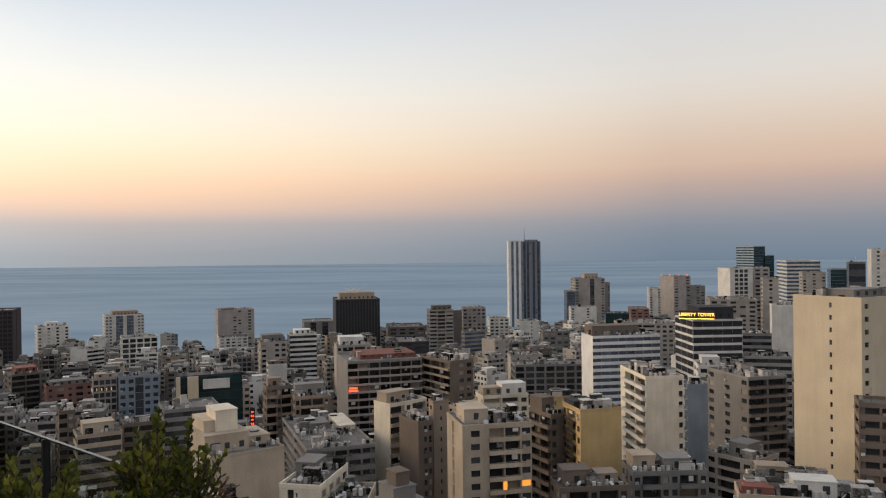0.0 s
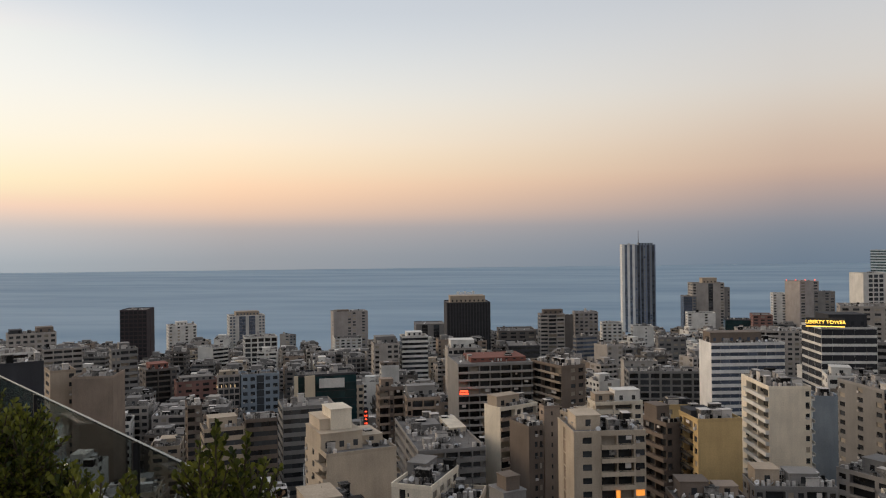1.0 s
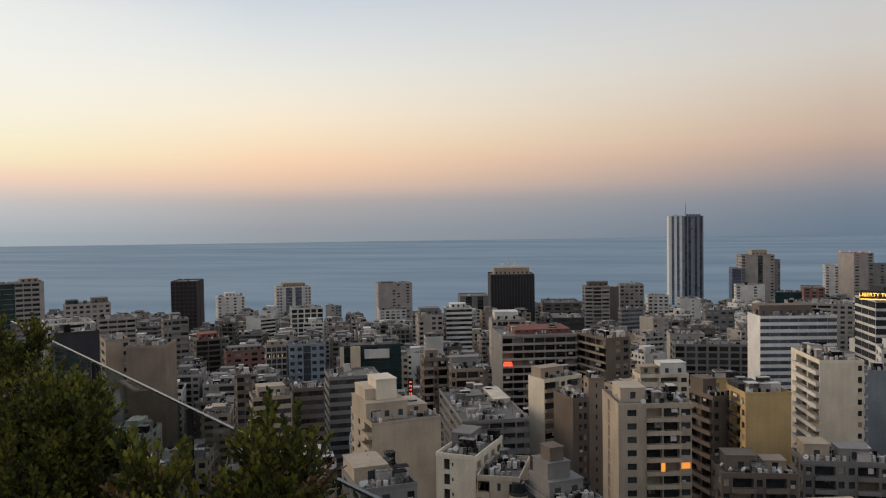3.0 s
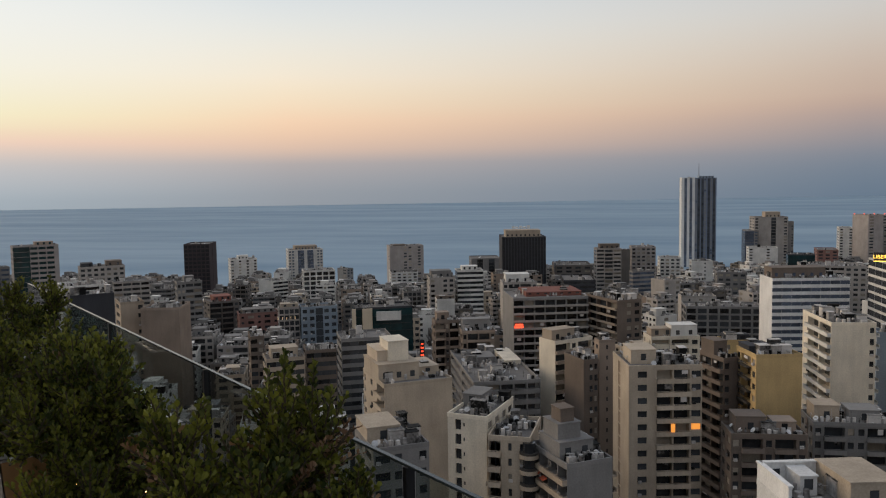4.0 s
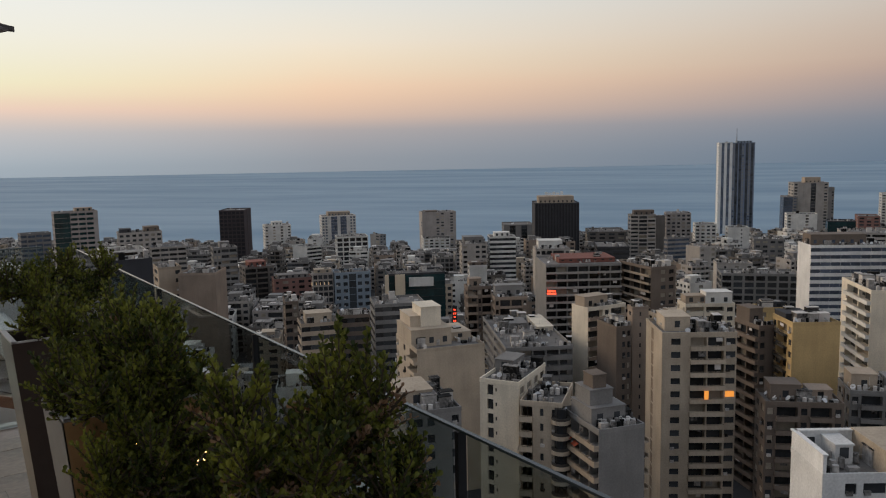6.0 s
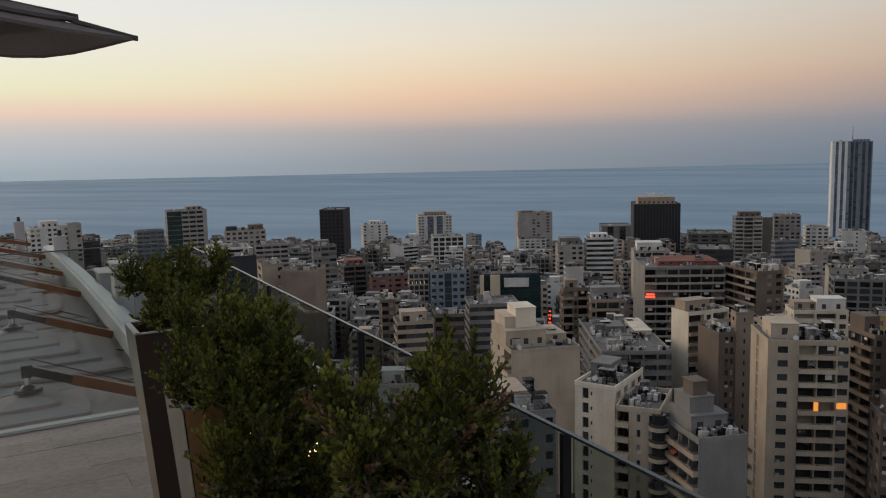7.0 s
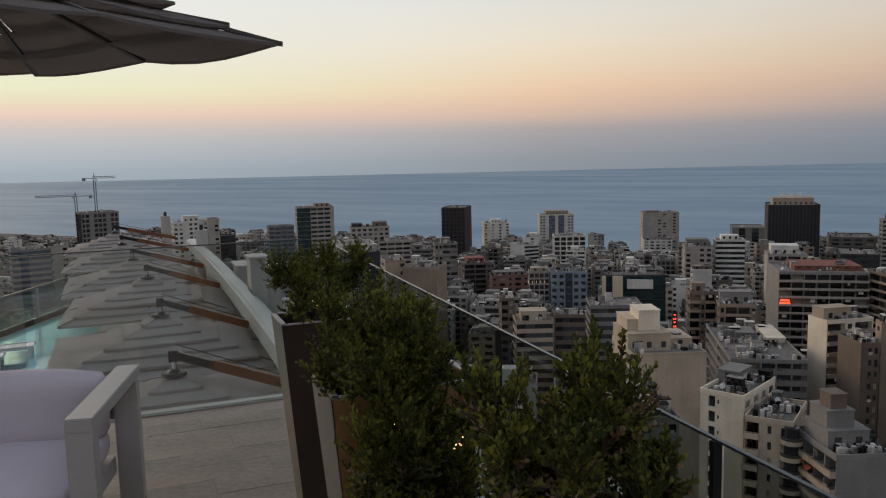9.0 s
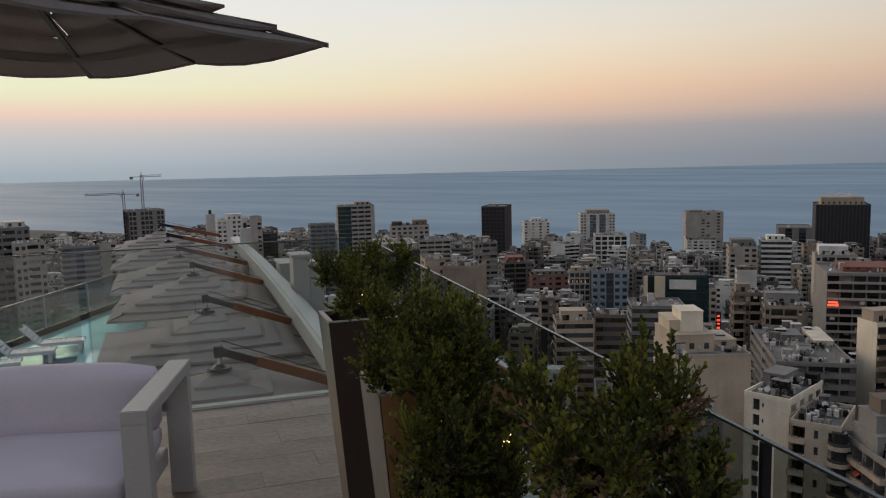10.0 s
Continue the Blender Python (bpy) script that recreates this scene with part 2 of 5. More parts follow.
# char: opening in u, opening in v, recess
OPEN = {"w": (0.2, 0.8, 0.3, 0.8, 0.22), "W": (0.1, 0.9, 0.32, 0.8, 0.22), "n": (0.3, 0.7, 0.35, 0.75, 0.2), "B": (0.04, 0.96, 0.04, 0.88, 1.7),
        "r": (0.0, 1.0, 0.36, 0.88, 0.2), "g": (0.0, 1.0, 0.02, 0.98, 0.06), "G": (0.1, 0.9, 0.16, 0.88, 0.4), "L": (0.05, 0.95, 0.36, 0.88, 1.3),
        "R": (0.0, 1.0, 0.3, 0.99, 0.12), "D": (0.0, 1.0, 0.0, 1.0, 0.9), "C": (0.1, 0.9, 0.05, 0.95, 0.1), "i": (0.3, 0.7, 0.42, 0.68, 0.15)}
SPOTS = []


def facade(wall, panes, balconies, o, u, n, length, z0, z1, storey, pattern, out=1.0):
    """One side of a building: wall with real openings; panes and balconies are handed out one by one."""
    o, u, n = Vector(o), Vector(u), Vector(n)
    total = sum(WEIGHT[c] for c in pattern)
    rows = max(1, int((z1 - z0) / storey))
    zb = z1 - rows * storey
    up_ = Vector((0, 0, 1))

    def P(a, z, inn=0.0):
        return o + u * a - n * inn + up_ * z

    if zb > z0 + 0.01:
        wall.quad(P(0, z0), P(length, z0), P(length, zb), P(0, zb))
    a = 0.0
    for c in pattern:
        b = a + WEIGHT[c] * length / total
        if c in ".P":
            q = -0.25 if c == "P" else 0.0
            wall.quad(P(a, zb, q), P(b, zb, q), P(b, z1, q), P(a, z1, q))
            if q:
                wall.quad(P(a, zb), P(a, zb, q), P(a, z1, q), P(a, z1))
                wall.quad(P(b, zb, q), P(b, zb), P(b, z1), P(b, z1, q))
                wall.quad(P(a, z1, q), P(b, z1, q), P(b, z1), P(a, z1))
        else:
            f0, f1, g0, g1, deep = OPEN[c]
            p, r = a + (b - a) * f0, a + (b - a) * f1
            for k in range(rows):
                zl = zb + k * storey
                zh, s, t = zl + storey, zl + storey * g0, zl + storey * g1
                if s > zl + 0.001:
                    wall.quad(P(a, zl), P(b, zl), P(b, s), P(a, s))
                if t < zh - 0.001:
                    wall.quad(P(a, t), P(b, t), P(b, zh), P(a, zh))
                if p > a + 0.001:
                    wall.quad(P(a, s), P(p, s), P(p, t), P(a, t))
                if r < b - 0.001:
                    wall.quad(P(r, s), P(b, s), P(b, t), P(r, t))
                wall.quad(P(p, s), P(r, s), P(r, s, deep), P(p, s, deep))
                wall.quad(P(p, t, deep), P(r, t, deep), P(r, t), P(p, t))
                wall.quad(P(p, s, deep), P(p, t, deep), P(p, t), P(p, s))
                wall.quad(P(r, s), P(r, t), P(r, t, deep), P(r, s, deep))
                panes.append((c, P((p + r) / 2, (s + t) / 2, deep), r - p, t - s, k, rows))
                if c == "B":
                    balconies.append((P((a + b) / 2, zl), b - a, k, rows))
        a = b


def turn_of(u):
    return Matrix.Rotation(math.atan2(u[1], u[0]), 4, "Z")


def pane_mesh(w, h, mat):
    s = Shape()
    s.box(-w / 2 + 0.04, w / 2 - 0.04, -0.03, 0.05, -h / 2 + 0.04, h / 2 - 0.04)
    return s.mesh("window", mat)


def balcony_mesh(w, out, mat, rail):
    s = Shape()
    s.box(-w / 2, w / 2, -out, 0.02, -0.22, 0.12)
    if rail:
        for i in range(int(w / 0.28) + 1):
            x = -w / 2 + 0.04 + i * (w - 0.08) / int(w / 0.28)
            s.box(x - 0.025, x + 0.025, -out + 0.02, -out + 0.06, 0.12, 1.0)
        s.box(-w / 2, w / 2, -out, -out + 0.08, 1.0, 1.08)
        s.box(-w / 2, w / 2, -out, -out + 0.06, 0.1, 0.35)
    else:
        s.box(-w / 2, w / 2, -out, -out + 0.12, 0.12, 0.8)
        s.box(-w / 2, -w / 2 + 0.12, -out + 0.12, 0, 0.12, 0.8)
        s.box(w / 2 - 0.12, w / 2, -out + 0.12, 0, 0.12, 0.8)
        for x in (-w / 2 + 0.03, 0, w / 2 - 0.03):
            s.box(x - 0.03, x + 0.03, -out + 0.03, -out + 0.09, 0.8, 1.0)
        s.box(-w / 2, w / 2, -out + 0.02, -out + 0.1, 1.0, 1.06)
    return s.mesh("balcony", mat)


def block(label, x, y, rot, wr, wl, top, wall=BEIGE, glass=GLASS, front="wwww", left="www", storey=3.0, near=False, houses=(), clutter=10,
          out=1.0, rail=False, balcony=None, name="apartment_building", roof=ROOF, lit=(), rounded=False, base=None, shutters=0.25, crown=0.8):
    """A flat-roofed building. (x, y) is its foremost corner; the front runs wr to the right, the left side wl away."""
    ob = thing(name, pose(x, y, 0, 0, 0, rot), label, "building")
    z0 = (land(x, y) if base is None else base) - 1.0
    w_, panes, balconies = Shape(), [], []
    hi = top - crown
    rng = random.Random(int(abs(x * 13 + y * 7)))
    right, back = left[::-1], front[::-1]
    facade(w_, panes, balconies, (0, 0, 0), (1, 0, 0), (0, -1, 0), wr, z0, hi, storey, front)
    facade(w_, panes, balconies, (0, wl, 0), (0, -1, 0), (-1, 0, 0), wl, z0, hi, storey, left)
    seen = len(panes), len(balconies)
    facade(w_, panes, balconies, (wr, 0, 0), (0, 1, 0), (1, 0, 0), wl, z0, hi, storey, right)
    facade(w_, panes, balconies, (wr, wl, 0), (-1, 0, 0), (0, 1, 0), wr, z0, hi, storey, back)
    part("wall", w_.weld(), wall, ob)
    cap = Shape()
    rim = [[(a, b, z) for a, b in ((0 - e, 0 - e), (wr + e, 0 - e), (wr + e, wl + e), (0 - e, wl + e))] for e, z in ((0.05, hi), (0.05, top), (-0.2, top), (-0.2, hi))]
    for k in range(4):
        for a, b in ((0, 1), (1, 2), (2, 3), (3, 0)):
            cap.quad(rim[a][k], rim[a][(k + 1) % 4], rim[b][(k + 1) % 4], rim[b][k])
    part("parapet", cap.weld(), wall, ob)
    r_ = Shape()
    r_.box(0.2, wr - 0.2, 0.2, wl - 0.2, hi - 0.3, hi + 0.05)
    part("roof", r_, roof, ob, "weathered screed roof")
    for fx0, fx1, fy0, fy1, h, mat in houses:
        h_ = Shape()
        h_.box(fx0 * wr, fx1 * wr, fy0 * wl, fy1 * wl, hi + 0.05, top + h)
        h_.box(fx0 * wr - 0.15, fx1 * wr + 0.15, fy0 * wl - 0.15, fy1 * wl + 0.15, top + h, top + h + 0.2)
        house = part("roof_house", h_, mat or wall, ob)
        d_ = Shape()
        span = (fx1 - fx0) * wr
        d_.box(-0.6, 0.6, fy0 * wl - 0.06, fy0 * wl + 0.05, hi + 0.9, min(top + h - 0.3, hi + 2.4))
        d_ = d_.mesh("window", glass)
        for k in range(max(1, int(span / 3.2)) if span > 1.6 else 0):
            part("window", d_, None, house).location.x = fx0 * wr + span * (k + 0.5) / max(1, int(span / 3.2))
    shapes, shared, fit_ = {}, {}, Shape()
    nearby = math.hypot(x, y) < 420
    for i, (c, pt, w, h, k, rows) in enumerate(panes):
        m = Matrix.Translation(pt) @ _normal(pt, wr, wl)
        glassy = SCREEN if c == "C" else glass
        if c in "wWBL" and nearby and rng.random() < 0.35:
            fit_.box(-w / 2 + 0.1, -w / 2 + 0.9, -deep_of(c) - 0.38, -deep_of(c) - 0.02, -h / 2 - 0.1, -h / 2 + 0.5, m)
        if c == "B" and nearby and rng.random() < 0.3:
            f0 = rng.uniform(-w / 2, 0)
            fit_.box(f0, f0 + rng.uniform(0.8, w / 2), -deep_of(c) - 0.5, -deep_of(c) - 0.46, h / 2 - rng.uniform(0.5, 1.3), h / 2, m)
        if c in "BLw" and rng.random() < shutters * (0.6 if c == "B" else 1):
            glassy = SHUTTER
        if (i < seen[0]) and near and k > rows - 16:
            key = (round(w, 2), round(h, 2), glassy.name)
            for hit in lit:
                if hit[0] == rows - 1 - k and hit[1] < pt.x / wr < hit[2] and pt.y < 2:
                    glassy, key = WARM, (round(w, 2), round(h, 2), "warm")
            if key not in shared:
                shared[key] = pane_mesh(w, h, glassy)
            p = part("window", shared[key], None, ob)
            p.matrix_basis = m
        else:
            s = shapes.setdefault(glassy.name, (Shape(), glassy))[0]
            s.box(-w / 2, w / 2, -0.02, 0.06, -h / 2, h / 2, m)
    if fit_.v:
        part("facade_kit", fit_, CLUTTER, ob, "air conditioners and balcony awnings", "stuff")
    for s, g in shapes.values():
        part("glazing", s, g, ob, kind="stuff")
    if balconies:
        joined, made = Shape(), {}
        for i, (pt, w, k, rows) in enumerate(balconies):
            m = Matrix.Translation(pt) @ _normal(pt, wr, wl)
            if near and i < seen[1] and k > rows - 16:
                key = round(w, 2)
                if key not in made:
                    made[key] = balcony_mesh(w, out, balcony or (RAILING if rail else wall), rail)
                part("balcony", made[key], None, ob).matrix_basis = m
            else:
                joined.box(-w / 2, w / 2, -out, 0.02, -0.1, 0.12, m)
                joined.box(-w / 2, w / 2, -out, -out + 0.1, 0.12, 0.8, m)
        if joined.v:
            part("balcony_band", joined, balcony or wall, ob, kind="stuff")
    if rounded:
        s = Shape()
        s.tube(0, 0, -0.15, 0.62, 1.9, 1.9, 20)
        drum = s.mesh("balcony", wall)
        s = Shape()
        s.tube(0, 0, 0.62, 0.98, 1.84, 1.84, 20)
        hoop = s.mesh("railing", RAILING)
        s = Shape()
        s.tube(0, 0, 0.98, storey - 0.15, 1.25, 1.25, 12)
        core = s.mesh("glazing", GLASS)
        for k in range(11):
            b = part("balcony", drum, None, ob, "rounded corner balcony")
            b.location = (wr - 0.3, 0.2, hi - storey * (k + 1))
            part("railing", hoop, None, b)
            part("glazing", core, None, b)
    SPOTS.append((x, y, rot, wr, wl, top))
    roof_stuff(ob, wr, wl, hi + 0.05, clutter, rng, near)
    return ob


def deep_of(c):
    return OPEN[c][4] if c in "BL" else 0.15


def _normal(pt, wr, wl):
    """Turn of the side on which a point of the outline lies."""
    gaps = (pt.y, pt.x, wr - pt.x, wl - pt.y)
    k = min(range(4), key=lambda i: abs(gaps[i]))
    return Matrix.Rotation(radians((0, -90, 90, 180)[k]), 4, "Z")


def roof_stuff(ob, wr, wl, z, count, rng, near):
    s, dish = Shape(), Shape()
    for _ in range(int(count * 1.9)):
        a, b = rng.uniform(0.8, max(1.0, wr - 1.6)), rng.uniform(0.8, max(1.0, wl - 1.6))
        r = rng.random()
        if r < 0.1:
            p, q, h = rng.uniform(1.4, 3.2), rng.uniform(1.4, 2.8), rng.uniform(1.8, 2.7)
            p, q = min(p, wr - a - 0.3), min(q, wl - b - 0.3)
            if p > 0.8 and q > 0.8:
                s.box(a, a + p, b, b + q, z, z + h)
                s.box(a - 0.12, a + p + 0.12, b - 0.12, b + q + 0.12, z + h, z + h + 0.12)
        elif r < 0.35:
            h = rng.uniform(0.5, 1.2)
            s.box(a, a + rng.uniform(0.6, 1.6), b, b + rng.uniform(0.6, 1.4), z, z + h)
        elif r < 0.7:
            for k in range(rng.randint(1, 3)):
                s.tube(a + 1.2 * k, b, z + 0.25, z + rng.uniform(1.2, 1.6), 0.48, 0.42, 8)
        elif r < 0.85:
            s.tube(a, b, z, z + rng.uniform(1.5, 3.5), 0.04, 0.03, 5)
            s.box(a - 0.6, a + 0.6, b - 0.02, b + 0.02, z + 1.4, z + 1.44)
        else:
            m = Matrix.Translation((a, b, z + 0.9)) @ Matrix.Rotation(rng.uniform(0, 6.28), 4, "Z") @ Matrix.Rotation(radians(50), 4, "X")
            dish.tube(0, 0, 0, 0.16, 0.12, 0.6, 10, m)
            s.tube(a, b, z, z + 0.9, 0.04, 0.04, 5)
    if dish.v:
        part("dish_lot", dish, TANK, ob, "white satellite dishes on the roof", "stuff")
    if s.v:
        part("roof_equipment", s, CLUTTER, ob, "tanks, dishes and aerials on the roof", "stuff")


# ---- the city, block by block ----
block("cream apartment tower with dark balconies and lit windows", 0.6, 176.1, 13.8, 16.4, 15.4, -38.7, wall=CREAM, front='.W.BBW', left='..C...', storey=3.0, near=True, houses=((0.1, 0.45, 0.3, 0.8, 2.4, None),), clutter=26, balcony=CREAM, lit=((4, 0.85, 1.0),), shutters=0.15)
block("white stepped apartment block with square loggias", -34.9, 150.1, -10.9, 8.4, 16.0, -43.6, wall=LITWHITE, front='.Gi...', left='wwww', storey=3.0, near=True, houses=((0.0, 0.5, 0.5, 0.9, 1.8, GREY),), clutter=22)
block("cream apartment block with rounded corner balconies", -25.9, 145.8, -1.9, 8.2, 14.0, -46.3, wall=CREAM, front='B.w.w.', left='w.w', storey=3.0, near=True, clutter=14, rounded=True)
block("grey apartment block with a blank gable and side balconies", -10.2, 137.7, 34.3, 9.5, 14.1, -48.2, wall=GREY, front='.', left='BBBB', storey=3.0, near=True, houses=((0.05, 0.8, 0.25, 0.8, 2.6, GREY), (0.1, 0.6, 0.35, 0.75, 5.6, GREY), (0.2, 0.5, 0.4, 0.65, 8.2, BROWN)), clutter=60, balcony=BEIGE)
block("cream stepped apartment house with roof terraces", -58.0, 181.0, 33.8, 18.0, 20.0, -46.7, wall=CREAM, front='.', left='w.w.B', storey=3.0, near=True, houses=((0.0, 0.6, 0.25, 0.95, 3.6, CREAM), (0.05, 0.5, 0.45, 0.95, 6.4, CREAM), (0.2, 0.5, 0.4, 0.8, 8.8, LITWHITE), (0.62, 0.96, 0.4, 0.95, 1.4, CREAM)), clutter=18)
block("low grey rooftop house with clustered water tanks", -41.0, 121.3, 32.7, 9.8, 13.7, -41.8, wall=GREY, front='Ww.w', left='ww', storey=3.0, near=True, houses=((0.0, 0.6, 0.3, 0.9, 2.2, CREAM),), clutter=34)
block("white gabled apartment block with balconies", -20.6, 231.2, 43.1, 14.4, 7.8, -44.7, wall=LITWHITE, front='BwB', left='.', storey=3.0, near=True, houses=((0.0, 0.6, 0.2, 0.8, 2.8, BEIGE),), clutter=26, balcony=TAN)
block("brown concrete apartment block with shuttered windows", -11.3, 213.8, 33.1, 4.6, 10.8, -46.2, wall=BROWN, front='.ww', left='.', storey=3.0, near=True, clutter=16)
block("tall narrow brown stair tower", -7.4, 222.0, 21.9, 4.7, 4.0, -42.2, wall=TAN, front='.n.', left='n', storey=3.0, near=True, clutter=8)
block("white and grey stepped block with long parapets", 8.0, 262.0, 16.3, 16.2, 8.4, -48.5, wall=LITWHITE, front='LLw', left='w.w', near=True, houses=((0.45, 0.98, 0.2, 0.9, 3.2, WHITE), (0.05, 0.5, 0.3, 0.9, 2.0, BEIGE)), clutter=16)
block("yellow apartment block with a blank gable", 30.5, 197.8, 15.3, 11.3, 11.5, -39.9, wall=YELLOW, front='....', left='wBw', near=True, clutter=16, rail=True, houses=((0.02, 0.55, 0.4, 0.95, 1.0, DARK),))
block("tired ochre apartment block with deep balconies", 23.9, 204.8, 27.4, 4.2, 10.6, -42.5, wall=BROWN, front='w.', left='BB', near=True, clutter=22, balcony=BROWN, houses=((0.0, 0.9, 0.4, 0.95, 3.4, BROWN),))
block("yellow rooftop storeys under dark solar panels", 27.2, 236.6, 9.5, 8.6, 5.7, -44.0, wall=YELLOW, front='w.w', left='w', near=True, clutter=10, roof=DARK, houses=((0.1, 0.9, 0.2, 0.8, 1.2, DARK),))
block("white apartment tower with a blank gable and long balconies", 52.7, 222.0, 6.7, 11.2, 21.9, -35.7, wall=LITWHITE, front='.....w', left='.BB', near=True, clutter=40, rail=False, balcony=WHITE)
block("white low block with an open walled roof terrace", 20.6, 106.2, 15.0, 14.8, 9.4, -40.4, wall=PUREWHITE, front='.wW.W', left='.', near=True, clutter=8, houses=((0.0, 0.03, 0.0, 1.0, 2.4, PUREWHITE), (0.03, 0.55, 0.94, 1.0, 2.4, PUREWHITE), (0.26, 0.42, 0.5, 0.94, 1.9, PUREWHITE), (0.56, 0.99, 0.02, 0.97, 2.6, CREAM)))
block("old brown low block with a broken roofline", 21.6, 170.8, 6.8, 15.5, 8.8, -51.2, wall=BROWN, front='wBwBw', left='ww', near=True, clutter=24, houses=((0.1, 0.5, 0.3, 0.9, 2.8, BROWN), (0.6, 0.9, 0.3, 0.8, 1.8, TAN)))
block("weathered low block with cluttered roof terraces", 40.0, 181.8, 3.6, 17.6, 9.4, -51.0, wall=GREY, front='wBwwBw', left='www', near=True, clutter=48, houses=((0.05, 0.35, 0.3, 0.9, 2.8, BEIGE), (0.45, 0.8, 0.2, 0.8, 2.2, GREY)))
block("white office slab with dark ribbon windows", 58.2, 340.2, 10.3, 31.0, 14.9, -37.9, wall=PUREWHITE, glass=BLUEGLASS, front='rrrrrrrr', left='.', storey=2.9, houses=((0.05, 0.75, 0.35, 0.95, 3.6, BROWN),), clutter=30, name='office_building')
block("black glass office tower with white bands and an amber sign", 95.7, 321.1, 3.4, 20.6, 21.3, -29.3, wall=WHITE, glass=DARKGLASS, front='RRRRR', left='RRR', storey=3.3, houses=((0.25, 0.95, 0.3, 0.95, 4.2, DARK),), clutter=6, name='office_building', shutters=0.0)
block("long hotel block with balcony bands and a beige gable", -44.1, 309.0, 18.1, 30.5, 26.8, -43.3, wall=GREY, front='BBBBBBB', left='.', storey=3.0, houses=((0.22, 0.98, 0.3, 0.95, 0.9, TERRA),), clutter=12, balcony=HAZEBEIGE, name='hotel_building')
block("dark apartment slab with tiers of balconies", -3.4, 305.1, 34.7, 10.9, 21.8, -43.0, wall=BROWN, front='.ww', left='BBB', storey=3.0, clutter=30, balcony=BEIGE)
block("beige roofed apartment slab among the houses", -17.6, 329.7, 11.1, 24.4, 10.4, -44.9, wall=BEIGE, front='wwBww', left='ww', clutter=18)
block("brown apartment block with curved balcony fronts", -64.9, 262.2, 23.9, 8.5, 7.0, -44.9, wall=BROWN, front='BwB', left='ww', clutter=10, balcony=TAN, houses=((0.1, 0.6, 0.2, 0.8, 2.4, TAN),))
block("brown stone block with wide windows", -54.1, 256.5, 19.9, 11.3, 8.5, -47.2, wall=TAN, front='wBBw', left='ww', clutter=14, houses=((0.05, 0.9, 0.4, 0.9, 3.2, GREY),))
block("long terraced block with white parapets and a row of dishes", -41.3, 210.1, 21.1, 19.1, 43.6, -52.7, wall=GREY, front='LLLLL', left='LL', clutter=46, balcony=WHITE, near=True, houses=((0.72, 0.98, 0.5, 0.9, 0.5, LITWHITE), (0.3, 0.6, 0.6, 0.8, 0.9, GREY)))
block("low terrace with dark roof and red trim", -49.7, 234.9, 20.0, 8.2, 19.2, -54.2, wall=BRICK, front='www', left='ww', clutter=14, roof=DARK)
block("glass office block framed by pale stone slabs", -111.4, 310.7, 25.7, 24.3, 14.2, -49.0, wall=DARK, glass=TEAL, front='ggggg', left='g', storey=3.2, clutter=8, name='office_building', shutters=0.0)
block("grey ribbed parking block among the houses", -95.4, 250.5, 26.9, 17.8, 15.6, -50.0, wall=GREY, front='rrrrrr', left='rr', clutter=8, storey=3.0)
block("beige office block with a raised roof drum", -110.7, 224.2, 32.3, 12.1, 10.4, -51.8, wall=BEIGE, front='rrrr', left='r', clutter=6, houses=((0.15, 0.85, 0.2, 0.8, 2.6, CREAM),))
block("dark office block with continuous windows", -102.6, 236.8, 27.5, 10.0, 11.0, -51.3, wall=BROWN, front='rrrr', left='r', clutter=16)
block("dark narrow apartment slab among the houses", -133.2, 257.7, 31.4, 4.8, 12.0, -51.6, wall=BROWN, front='rw', left='w', clutter=8)
block("beige block with uplit stone pillars", -170.8, 361.8, 29.3, 10.2, 8.2, -57.9, wall=HAZETAN, front='GGGG', left='ww', clutter=6, houses=((0.1, 0.95, 0.2, 0.9, 1.4, CREAM),))
block("blue-grey panelled office block among the houses", -160.0, 364.5, 27.7, 18.3, 12.5, -57.8, wall=BLUE, front='wwgww', left='ww', clutter=8, name='office_building', storey=3.6, shutters=0.0)
block("red plaster house with a hipped roof", -202.3, 379.5, 34.1, 21.1, 11.6, -64.6, wall=BRICK, front='nwnwn', left='ww', clutter=4, houses=((0.1, 0.9, 0.15, 0.85, 1.6, ROOF),))
block("brown windowless gable block among the houses", -153.1, 244.0, 106.1, 14.4, 13.3, -39.1, wall=TAN, front='.', left='.', clutter=20)
block("beige plaster block beside the gable", -175.9, 243.1, 43.9, 8.1, 12.6, -37.7, wall=BEIGE, front='..w', left='w', clutter=12)
block("black clad flat-roofed hall among the houses", -164.7, 203.8, 45.0, 12.5, 9.2, -29.6, wall=DARK, front='.', left='.', clutter=6)
block("grey apartment slab with stacked windows", -223.7, 355.5, 38.2, 12.3, 10.8, -44.8, wall=GREY, front='wwLL', left='ww', houses=((0.3, 0.7, 0.2, 0.8, 2.4, GREY),), clutter=6)
block("stepped brown apartment block with a red roof terrace", -225.4, 389.6, 40.1, 16.2, 18.0, -60.1, wall=HAZEBROWN, front='BBw', left='ww', clutter=10, houses=((0.2, 0.8, 0.3, 0.9, 2.0, TERRA),))
block("pinkish concrete residential tower among the houses", -236.3, 764.4, 25.2, 35.3, 21.3, -57.9, wall=HAZETAN, front='P.P.ww.wP', left='.w', storey=3.0, clutter=8, houses=((0.1, 0.5, 0.3, 0.9, 0.6, BROWN),))
block("pale low block in front of the tower", -226.4, 736.1, 21.1, 26.4, 33.3, -82.0, wall=WHITE, front='wwwww', left='w', clutter=6)
